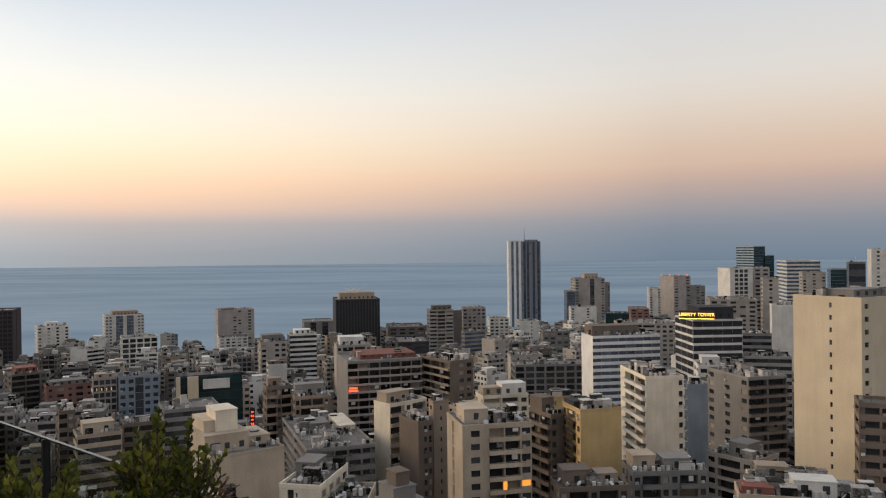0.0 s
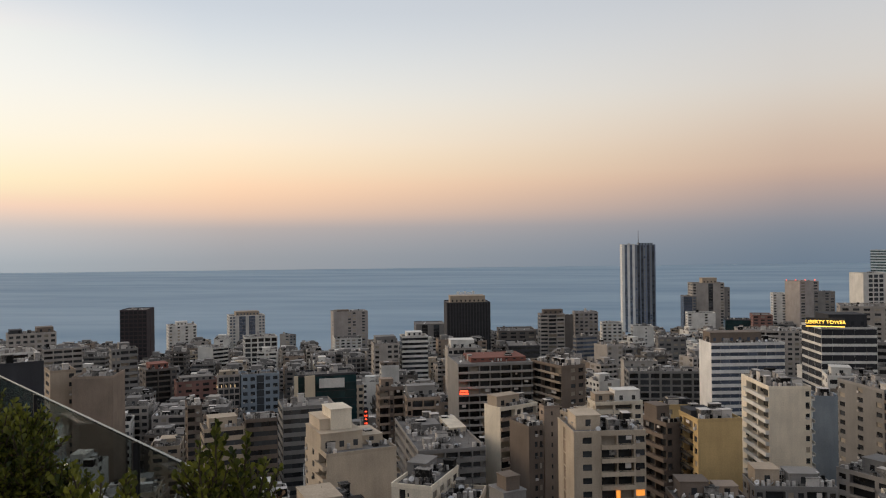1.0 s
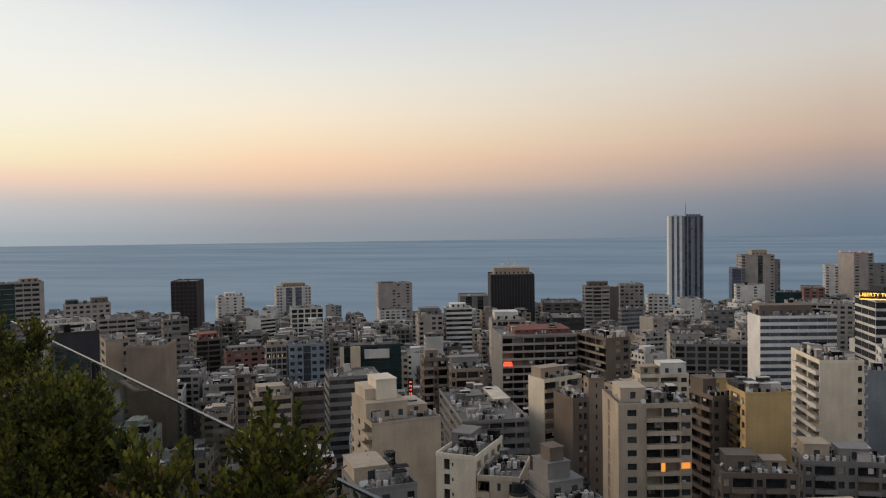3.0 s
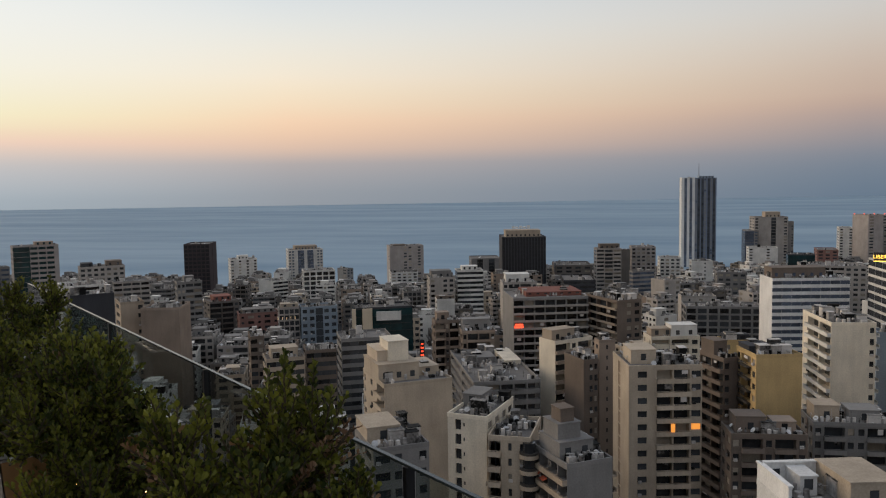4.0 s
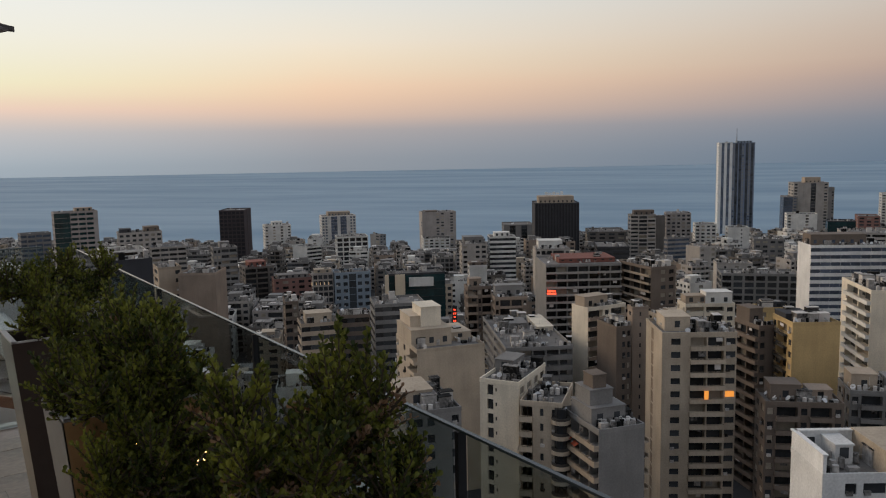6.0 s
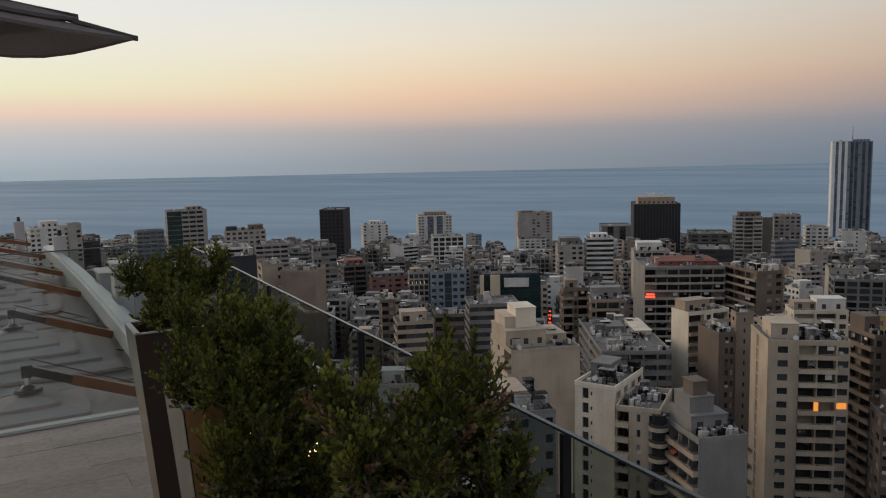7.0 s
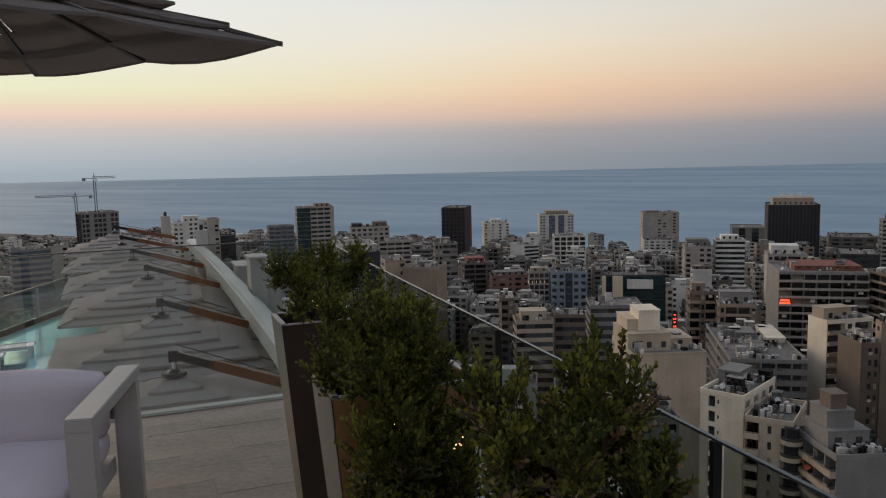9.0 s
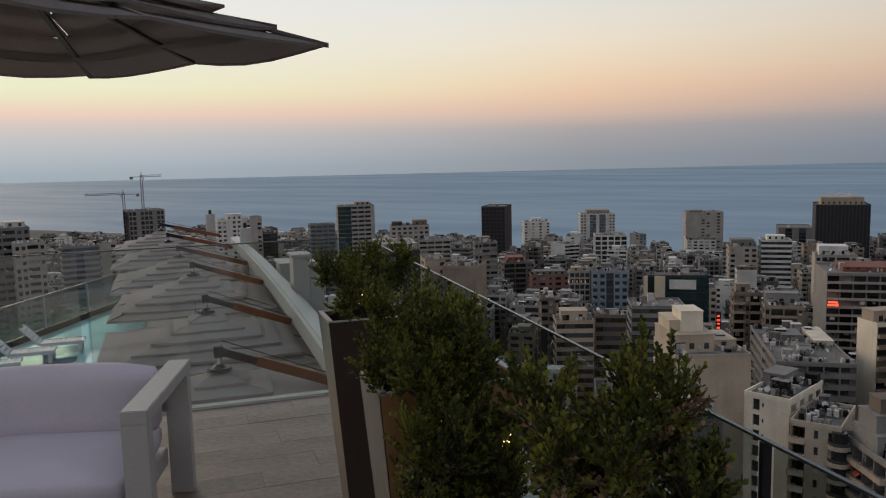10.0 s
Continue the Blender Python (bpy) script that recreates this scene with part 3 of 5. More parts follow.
block("white residential tower with grey centre bays", -331.6, 728.1, 30.5, 34.7, 22.0, -59.2, wall=WHITE, front='ww.gg.gg.ww', left='ww', houses=((0.2, 0.85, 0.2, 0.9, 3.2, BEIGE),), clutter=4, glass=BLUEGLASS)
block("white office block with a grid of deep windows", -238.8, 550.5, 27.5, 24.0, 18.8, -60.3, wall=WHITE, front='GGGGG', left='GG', storey=3.6, clutter=6)
block("dark maroon office tower among the houses", -324.5, 563.3, 108.0, 28.3, 19.9, -40.6, wall=MAROON, front='.P.', left='GGGGGG', storey=3.2, glass=DARKGLASS, clutter=3, name='office_tower', shutters=0.0)
block("pale slim residential tower among the houses", -382.2, 702.9, 34.5, 25.9, 21.3, -66.8, wall=WHITE, front='w.w.w.w', left='ww', houses=((0.3, 0.7, 0.3, 0.7, 3.0, WHITE),), clutter=3)
block("beige hotel tower with a teal glass bay", -375.7, 415.3, 48.1, 26.2, 12.2, -31.3, wall=HAZETAN, glass=TEAL, front='ggggLLL.', left='ww', storey=3.2, houses=((0.5, 0.9, 0.3, 0.9, 1.8, TAN),), clutter=3, name='hotel_building', shutters=0.0)
block("stepped beige hillside block among the houses", -322.3, 408.1, 42.3, 25.6, 13.7, -43.4, wall=HAZEBEIGE, front='wwwwwww', left='ww', clutter=8, houses=((0.05, 0.3, 0.2, 0.9, 1.8, DARK), (0.6, 0.95, 0.2, 0.9, 2.6, BROWN)))
block("stepped beige terrace block among the houses", -295.8, 403.2, 40.3, 20.2, 23.2, -51.5, wall=HAZEBEIGE, front='LLLL', left='ww', clutter=10)
block("pale flat block with dishes", -254.2, 308.9, 43.5, 19.9, 21.3, -41.5, wall=WHITE, front='wLLw', left='ww', clutter=12)
block("slim grey tower near the coast", -295.1, 797.2, 60.3, 8.8, 16.3, -85.1, wall=GREY, front='ww', left='.w', clutter=2)
block("rounded pale block with dark bands", -268.0, 559.2, 55.6, 13.1, 23.1, -69.5, wall=WHITE, front='rrr', left='.', clutter=6)
block("black ribbed tower with a pale roof crown", -96.2, 612.6, 12.9, 34.8, 33.7, -38.8, wall=DARK, front='PgPgPgPgPgPgPgPgPgPgPgPgPgPgPg', left='.', storey=3.2, clutter=0, glass=DARKGLASS, name='office_tower', shutters=0.0, houses=((0.1, 0.9, 0.2, 0.8, 4.6, BEIGE),))
block("white striped office block among the houses", -101.7, 469.2, 18.2, 16.2, 13.7, -49.9, wall=WHITE, front='rrrr', left='g', storey=3.0, clutter=6, houses=((0.2, 0.8, 0.2, 0.8, 2.0, WHITE),), name='office_building')
block("grey apartment block with roof plant", -115.9, 455.6, 20.3, 15.2, 16.9, -53.0, wall=HAZEBEIGE, front='w.ww', left='ww', clutter=10, houses=((0.1, 0.9, 0.3, 0.9, 3.4, GREY),))
block("white plaster gable house among the houses", -95.1, 388.6, 19.8, 9.1, 8.6, -56.1, wall=WHITE, front='.', left='w', clutter=8, houses=((0.0, 1.0, 0.1, 0.9, 1.2, BROWN),))
block("beige apartment block with a crowded roof", -61.7, 395.3, 14.9, 17.5, 14.3, -47.8, wall=HAZEBEIGE, front='wBBw', left='.', clutter=30, houses=((0.1, 0.8, 0.2, 0.9, 3.6, WHITE),))
block("long pale hall near the coast", -135.7, 686.8, 15.2, 26.0, 30.3, -63.0, wall=GREY, front='.g.g.', left='w', clutter=3)
block("beige tower with stacked balconies and a dark crown", -22.8, 619.7, 12.1, 19.3, 12.7, -48.3, wall=HAZEBEIGE, front='LBL', left='w', clutter=10, houses=((0.15, 0.95, 0.2, 0.8, 3.0, BROWN),))
block("dark side slab of a tower", -4.0, 632.1, 6.4, 7.0, 8.4, -50.1, wall=HAZEBROWN, front='.', left='.', clutter=2)
block("pale pink apartment block among the houses", 3.9, 650.1, 5.7, 19.1, 17.5, -49.3, wall=HAZETAN, front='wwwww', left='ww', clutter=4)
block("white ribbed wing of the tallest residential tower", 65.3, 998.0, 2.3, 15.5, 25.7, 8.1, wall=WHITE, glass=BLUEGLASS, front='.g.g.', left='w.w', storey=3.3, clutter=1, name='residential_tower', shutters=0.0)
block("slate-blue wing of the tallest residential tower", 80.8, 998.6, 2.3, 25.0, 25.7, 7.4, wall=SLATE, glass=GLASS, front='wgPgwPgwgP', left='w.w', storey=3.3, clutter=2, name='residential_tower', shutters=0.9, houses=((0.2, 0.9, 0.2, 0.8, 2.0, BLUE),))
block("stepped beige residential tower among the houses", 133.1, 890.2, 3.5, 34.0, 24.9, -35.9, wall=HAZEBEIGE, front='w.P.gP.w', left='ww', storey=3.2, clutter=3, name='residential_tower', houses=((0.35, 0.8, 0.2, 0.8, 5.0, BEIGE),))
block("lower wing of the stepped tower", 122.6, 881.7, 0.1, 13.5, 24.7, -49.9, wall=GREY, glass=BLUEGLASS, front='ggw', left='g', clutter=2)
block("dark wing of the stepped tower", 165.5, 895.0, -2.5, 7.7, 12.0, -41.2, wall=GREY, front='w.w', left='w', clutter=1)
block("pale podium block of the stepped tower", 122.1, 851.4, -2.2, 27.9, 21.1, -65.5, wall=WHITE, front='w.P.w.P', left='w', clutter=3)
block("white block with punched windows", 27.2, 679.6, 3.7, 16.9, 18.0, -60.6, wall=WHITE, front='wwww', left='w', clutter=4)
block("blue glass office block among the houses", 4.3, 560.1, 29.6, 17.0, 4.6, -59.3, wall=GREY, glass=BLUEGLASS, front='rrr', left='rr', clutter=5)
block("beige block with a black gable", 22.0, 479.6, 37.4, 11.9, 12.3, -55.8, wall=HAZEBEIGE, front='w.w', left='.', clutter=6)
block("white slab block among the houses", 50.6, 648.2, 3.5, 15.9, 15.7, -60.3, wall=WHITE, front='..n.', left='w', clutter=5)
block("yellowed block with a round stair tower", 26.4, 399.3, 4.2, 16.5, 11.8, -53.9, wall=HAZEBEIGE, front='.n.w.w', left='.', clutter=10)
block("unfinished concrete frame block among the houses", 26.6, 371.2, 3.9, 33.8, 14.8, -54.7, wall=GREY, front='GGGGGGG', left='GG', clutter=20)
block("dark green glass hall among the houses", 118.2, 629.1, -4.6, 18.5, 15.2, -53.0, wall=DARK, glass=TEAL, front='ggg', left='g', clutter=3)
block("long beige stepped block among the houses", 103.5, 509.7, -5.5, 35.6, 24.9, -49.5, wall=HAZEBEIGE, front='wwLLwww', left='ww', clutter=20)
block("pink stone block among the houses", 176.1, 801.0, -6.4, 18.2, 28.6, -63.6, wall=BRICK, front='www', left='ww', clutter=4)
block("dark apartment block between streets", 60.1, 556.9, -0.1, 18.7, 21.5, -59.2, wall=GREY, front='wwww', left='ww', clutter=14)
block("brown low block by the coast", -56.8, 637.6, 9.1, 30.0, 34.4, -63.6, wall=HAZEBROWN, front='wwww', left='ww', clutter=8)
block("white small block by the coast", -50.2, 698.3, 8.1, 18.8, 29.6, -68.7, wall=WHITE, front='ww.w', left='ww', clutter=6)
block("dark long hall among the blocks", -41.8, 538.5, 8.4, 21.4, 35.1, -63.6, wall=DARK, front='rr', left='r', clutter=6)
block("white residential slab near the port", 224.7, 923.1, -7.7, 13.5, 25.2, -49.5, wall=WHITE, front='w.w', left='w', clutter=2)
block("grey-brown tower with red roof lamps", 246.1, 896.9, 20.7, 23.1, 25.9, -34.9, wall=HAZETAN, front='w.w', left='.', storey=3.2, clutter=2, name='residential_tower')
block("slim grey tower wing among the houses", 261.8, 902.9, -8.2, 21.2, 18.2, -46.3, wall=GREY, front='w.ww', left='w', clutter=2)
block("white tower with a shaded grid front", 202.7, 586.0, 6.9, 17.6, 20.5, -16.8, wall=WHITE, front='.GGG.', left='.', storey=3.2, clutter=4)
block("pink and grey stepped tower", 225.2, 599.2, -12.6, 11.2, 17.7, -17.0, wall=HAZETAN, front='ww', left='.', clutter=3)
block("beige stepped tower among the houses", 216.6, 559.6, -13.2, 10.5, 10.9, -23.1, wall=HAZEBEIGE, front='.w.', left='w', clutter=3)
block("pale green glass tower among the houses", 404.9, 1076.4, 19.4, 18.8, 35.7, -2.5, wall=BLUE, glass=TEAL, front='gg', left='rrr', storey=3.6, clutter=1, name='office_tower', shutters=0.0)
block("green glass tower wing among the houses", 421.7, 1080.7, -15.3, 11.5, 28.1, -15.1, wall=BLUE, glass=TEAL, front='gg', left='g', storey=3.6, clutter=1, name='office_tower', shutters=0.0)
block("white banded curved tower among the houses", 346.6, 830.7, -8.6, 33.5, 40.2, -17.4, wall=WHITE, glass=BLUEGLASS, front='rrrr', left='rr', storey=4.0, clutter=2, name='office_tower', shutters=0.0)
block("beige apartment tower among glass blocks", 320.3, 733.1, -17.6, 20.0, 28.4, -25.9, wall=HAZEBEIGE, front='w.w.w', left='w', clutter=3)
block("blue glass block among the houses", 376.0, 795.7, -19.3, 19.3, 30.4, -25.1, wall=BLUE, glass=TEAL, front='ggg', left='g', storey=3.6, clutter=2, name='office_building', shutters=0.0)
block("dark round plant tower among the houses", 190.9, 385.4, -20.4, 7.3, 9.6, -8.2, wall=HAZEBROWN, front='g', left='g', clutter=3)
block("white residential tower among the houses", 301.6, 575.8, -19.6, 20.9, 18.7, -3.7, wall=WHITE, front='.w.w.w.', left='.', clutter=3, name='residential_tower')
block("tall cream apartment tower with a single window column", 93.7, 183.5, 31.0, 27.3, 17.9, -11.4, wall=SUNCREAM, front='n.nn.n', left='....n...', storey=3.0, near=True, clutter=14, houses=((0.1, 0.6, 0.2, 0.6, 1.4, GREY),))
block("brown concrete wing below the cream tower", 88.5, 174.9, -20.8, 13.0, 8.9, -33.9, wall=BROWN, front='LLL', left='L', near=True, clutter=4)
block("grey apartment block with layered balconies", 93.8, 255.4, 15.8, 14.6, 22.7, -41.9, wall=GREY, front='BB', left='w.w.w', storey=3.0, near=True, clutter=26, balcony=BROWN)
block("blue-grey blank gable among the houses", 71.2, 248.0, -8.0, 6.9, 7.6, -42.6, wall=BLUE, front='.', left='.', clutter=6)
block("white stepped block with roof rooms", 87.4, 287.1, -8.9, 15.7, 11.7, -42.6, wall=WHITE, front='wLw', left='ww', clutter=24, houses=((0.1, 0.5, 0.2, 0.8, 2.4, WHITE),))
block("grey slab with window bands", 135.2, 376.5, -11.8, 13.7, 11.2, -41.4, wall=GREY, front='rrr', left='r', clutter=12)
block("pale slab with window bands", 117.4, 324.5, -11.9, 18.6, 9.7, -44.8, wall=HAZEBEIGE, front='rrrr', left='r', clutter=16)
block("white cube block among the houses", 177.6, 446.0, -15.7, 11.8, 11.6, -33.5, wall=WHITE, front='.', left='.', clutter=8)
block("long beige block on the slope", 170.6, 533.5, -13.7, 30.1, 33.1, -36.1, wall=HAZEBEIGE, front='wwwww', left='ww', clutter=14)
block("rooftops of a low white block", 61.6, 167.1, -12.2, 15.7, 6.7, -48.2, wall=LITWHITE, front='wwLw', left='ww', near=True, clutter=40, houses=((0.1, 0.5, 0.3, 0.9, 2.0, BEIGE),))
block("low block with a red tiled corner and tanks", 50.1, 141.5, -13.5, 23.8, 7.7, -43.4, wall=CREAM, front='wwLww', left='ww', near=True, clutter=40, houses=((0.02, 0.25, 0.1, 0.6, 1.0, TERRA), (0.4, 0.7, 0.3, 0.9, 2.2, WHITE)))
block("old block with a stepped crowded roof", 39.6, 185.9, -2.0, 15.8, 7.8, -51.5, wall=BROWN, front='wBwB', left='ww', near=True, clutter=46, houses=((0.1, 0.4, 0.3, 0.8, 2.6, GREY), (0.5, 0.8, 0.2, 0.9, 1.8, BEIGE)))
block("unfinished concrete tower under cranes", -499.9, 331.8, 66.4, 25.2, 19.9, -31.6, wall=GREY, front='GG.GGG.GG', left='DDD', storey=3.4, clutter=4, name='tower_under_construction', shutters=0.0)
block("white apartment tower with roof rooms", -425.2, 348.9, 56.6, 22.5, 14.4, -37.5, wall=WHITE, front='ww.ww.w', left='ww', houses=((0.3, 0.75, 0.2, 0.8, 3.2, WHITE),), clutter=4)
block("pale side of the apartment tower", -407.1, 362.3, 54.3, 7.5, 10.9, -35.8, wall=HAZEBEIGE, front='.w', left='.', clutter=2)
block("dark slab tower behind among the houses", -457.3, 418.6, 53.5, 11.2, 12.5, -54.5, wall=DARK, front='rr', left='r', clutter=2)
block("blue-grey glass tower among the houses", -417.9, 430.5, 52.1, 18.9, 12.4, -47.3, wall=GREY, glass=BLUEGLASS, front='rWrW', left='r', storey=3.2, clutter=2, name='residential_tower')
block("grey stepped block with roof rooms", -327.9, 148.5, 71.6, 20.4, 19.2, -22.9, wall=GREY, front='wwLLww', left='ww', clutter=8, houses=((0.6, 0.95, 0.2, 0.8, 1.8, WHITE),))
block("grey lower block with trees on the roof", -313.0, 156.7, 69.4, 11.2, 7.6, -28.5, wall=HAZEBEIGE, front='wwLw', left='ww', clutter=6)
block("blue-lit office block with aerials", -392.3, 220.4, 66.7, 18.4, 10.3, -40.5, wall=GREY, glass=BLUEGLASS, front='rrrr', left='rr', clutter=8, name='office_building')
block("beige block with roof masts", -403.3, 241.4, 65.1, 15.0, 11.0, -41.4, wall=HAZEBEIGE, front='ww.w', left='ww', clutter=10)


# ---- the rest of the city: a few kinds of blocks, repeated between the others ----
def corners(spot):
    x, y, rot, wr, wl, top = spot
    m = pose(x, y, 0, 0, 0, rot)
    return [m @ Vector((a, b, 0)) for a, b in ((0, 0), (wr, 0), (wr, wl), (0, wl))]


LIMITS = []
for spot in SPOTS:
    cs = corners(spot)
    azs = [math.degrees(math.atan2(-c.x, c.y)) for c in cs]
    d = min(c.length for c in cs)
    el = math.degrees(math.atan2(spot[5] - 1.6, d))
    LIMITS.append((min(azs), max(azs), d, el - (5.5 if d < 200 else 3.8 if d < 260 else 2.4 if d < 360 else 1.5 if d < 480 else 1.0)))
HAND = [(sum((c for c in corners(s)), Vector()) / 4, max(s[3], s[4]) * 0.62) for s in SPOTS]
KINDS = []
looks = [(HAZEBEIGE, "wBw", "w.w"), (GREY, "BBw", "ww"), (HAZETAN, "wwBw", "www"), (WHITE, "LwL", "w.w"), (HAZEBROWN, "wBBw", "ww"), (CREAM, "w.Bw", "ww"),
         (GREY, "rrrr", "rr"), (HAZEBEIGE, "LLLL", "ww"), (TAN, "w.w.w", "w.w"), (WHITE, "wwww", ".w."), (HAZEBROWN, "LL", "BB"), (GREY, "GGGG", "ww")]
words = {"beige_plaster": "beige plaster", "grey_concrete": "grey concrete", "tan_stone": "tan stone", "white_plaster": "whitewashed", "brown_plaster": "brown plaster",
         "cream_plaster": "cream plaster", "haze_grey_beige": "haze-greyed beige", "haze_grey_tan": "haze-greyed tan", "haze_grey_brown": "haze-greyed brown"}
dice = random.Random(5)
for k, (wall, fr, le) in enumerate(looks):
    wr, wl = dice.uniform(10.5, 17), dice.uniform(10, 14)
    a = dice.uniform(0.05, 0.4)
    ob = block("weathered " + words[wall.name] + " apartment block with a cluttered flat roof", 0, 0, 0, wr, wl, 0.0, wall=wall, front=fr, left=le, base=-34,
               houses=((a, a + 0.4, 0.3, 0.8, dice.uniform(1.4, 3), wall if k % 2 else GREY),), clutter=26)
    SPOTS.pop()
    KINDS.append((ob, wr, wl))
    tagged(ob, group="apartment blocks of the town")
used = set()
town = []
cell = 19.5
for j in range(4, 58):
    for i in range(-58, 58):
        bx, by = i * cell + dice.uniform(-2.5, 2.5), j * cell + dice.uniform(-2.5, 2.5)
        turn = radians(22)
        x, y = bx * math.cos(turn) - by * math.sin(turn), bx * math.sin(turn) + by * math.cos(turn)
        if i % 5 == 0 and dice.random() < 0.8:
            continue
        d, az = math.hypot(x, y), math.degrees(math.atan2(-x, y))
        if not (-36 < az < 72) or d < 205 or y > shore(x) - 35 or d > 1050:
            continue
        if az > 42 and d < 330:
            continue
        c = Vector((x, y, 0))
        if any((c - h).length < r + 7.5 for h, r in HAND):
            continue
        ground = land(x, y)
        top = ground + dice.choice((13, 16, 19, 19, 22, 22, 25, 28)) + dice.uniform(-1, 1)
        if d > 620:
            top = ground + dice.choice((10, 13, 16, 19)) + dice.uniform(-1, 1)
        half = math.degrees(11 / d)
        for lo, hi_, far, el in LIMITS:
            if far > d - 5 and lo < az + half and hi_ > az - half:
                top = min(top, 1.6 + math.tan(radians(el)) * d)
        if top < ground + 5:
            continue
        k = dice.randrange(len(KINDS))
        ob, wr, wl = KINDS[k]
        rot = 22 + dice.choice((0, 0, 0, 180, 90, 270)) + dice.uniform(-7, 7) + (12 if az < 5 else -4)
        m = pose(x, y, top, 0, 0, rot) @ Matrix.Translation((-wr / 2, -wl / 2, 0))
        if d > 400:
            town.append((k, m))
        elif k in used:
            copy_thing(ob, m)
        else:
            ob.matrix_basis = m
            used.add(k)

# the far rows of houses, joined
town_ob = thing("distant_town", Matrix.Identity(4), "dense far rows of weathered flat-roofed apartment blocks", "town", kind="stuff")
gathered = {}
for k, m in town:
    for o in KINDS[k][0].children:
        mat = o.data.materials[0]
        v = np.empty(len(o.data.vertices) * 3)
        o.data.vertices.foreach_get("co", v)
        v = np.c_[v.reshape(-1, 3), np.ones(len(v) // 3)] @ np.array(m).T[:, :3]
        vs, fs, n0 = gathered.setdefault(mat.name, ([], [], [0]))
        vs.append(v)
        fs += [tuple(i + n0[0] for i in p.vertices) for p in o.data.polygons]
        n0[0] += len(v)
for mat_name, (vs, fs, n0) in gathered.items():
    me = bpy.data.meshes.new("town_part")
    me.from_pydata(np.concatenate(vs).tolist(), [], fs)
    me.materials.append(bpy.data.materials[mat_name])
    part("town_part", me, None, town_ob, kind="stuff")


# ---- the roof terrace: local axes r (to the balustrade) and a (along it) ----
AX = pose(0, 0, 0, 0, 0, 52.8)
TILE = material("wood_look_tile", (0.185, 0.138, 0.105), 0.36, 0, 0.36, 26, 2.0, 0.12, 0, 0.3)
GROUT = material("grout", (0.15, 0.12, 0.098), 0.8)
OWNWALL = plaster("pale_render", (0.55, 0.54, 0.51))
WHITEMETAL = material("white_painted_steel", (0.42, 0.43, 0.42), 0.4, 0, 0.12, 8, 0.6, 0.08, 0.5)
FABRIC = material("taupe_canvas", (0.27, 0.235, 0.22), 0.95, 0, 0.13, 60, 1.2, 0.25, 0, 0.3)
PALEFABRIC = material("sun_bleached_canvas", (0.52, 0.475, 0.45), 0.95, 0, 0.13, 60, 0.9, 0.25, 0, 0.35)
RIB = material("dark_umbrella_rib", (0.085, 0.074, 0.068), 0.6)
TEAK = material("red_brown_timber", (0.17, 0.065, 0.03), 0.45, 0, 0.25, 14, 1.5, 0.15, 0.6)
BLACK = material("black_metal", (0.018, 0.018, 0.02), 0.4, 0.3)
CHROME = material("brushed_steel", (0.55, 0.56, 0.57), 0.25, 1.0, 0.08)
RAILSTEEL = material("satin_rail", (0.50, 0.50, 0.50), 0.3, 0.9, 0.1)
GLASSEDGE = material("polished_glass_edge", (0.03, 0.036, 0.036), 0.22, 0, 0.1, 30, 1, 0, 0, 0, 0, 0.4)
DULLEDGE = material("ground_glass_edge", (0.06, 0.08, 0.08), 0.5, 0, 0.1, 30, 1, 0, 0, 0, 0, 0.15)
ALU = material("taupe_aluminium", (0.40, 0.38, 0.36), 0.45, 0.0, 0.08, 40, 1, 0.05)
CUSHION = material("lilac_grey_cushion", (0.52, 0.47, 0.52), 0.95, 0, 0.05, 90, 5, 0.08)
PLANTER = material("dark_bronze_planter", (0.055, 0.042, 0.036), 0.35, 0.3, 0.15, 20, 1.5, 0.05)
COPPER = material("copper_brown_planter", (0.30, 0.17, 0.075), 0.4, 0.2, 0.2, 16, 2.0, 0.06)
# grey of the pool fence rail, also painted sky sheen on planter sides
RAIL_SHEEN = material("rail_metal_and_side_sheen", (0.15, 0.14, 0.13), 0.4, 0.3, 0.15, 12, 1.5, 0.05)
SOIL = material("soil", (0.03, 0.022, 0.016), 0.95)
BARK = material("bark", (0.06, 0.045, 0.03), 0.9)
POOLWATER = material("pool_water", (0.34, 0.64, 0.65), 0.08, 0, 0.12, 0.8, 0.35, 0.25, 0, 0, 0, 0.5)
DARKWATER = material("dark_blue_pool_water", (0.035, 0.14, 0.26), 0.08, 0, 0.2, 0.9, 0.6, 0.25, 0, 0, 0, 0.5)
LOUNGE = material("white_plastic", (0.66, 0.68, 0.70), 0.45)
BULB = glow("fairy_bulb", (1.0, 0.56, 0.2), 4.5)


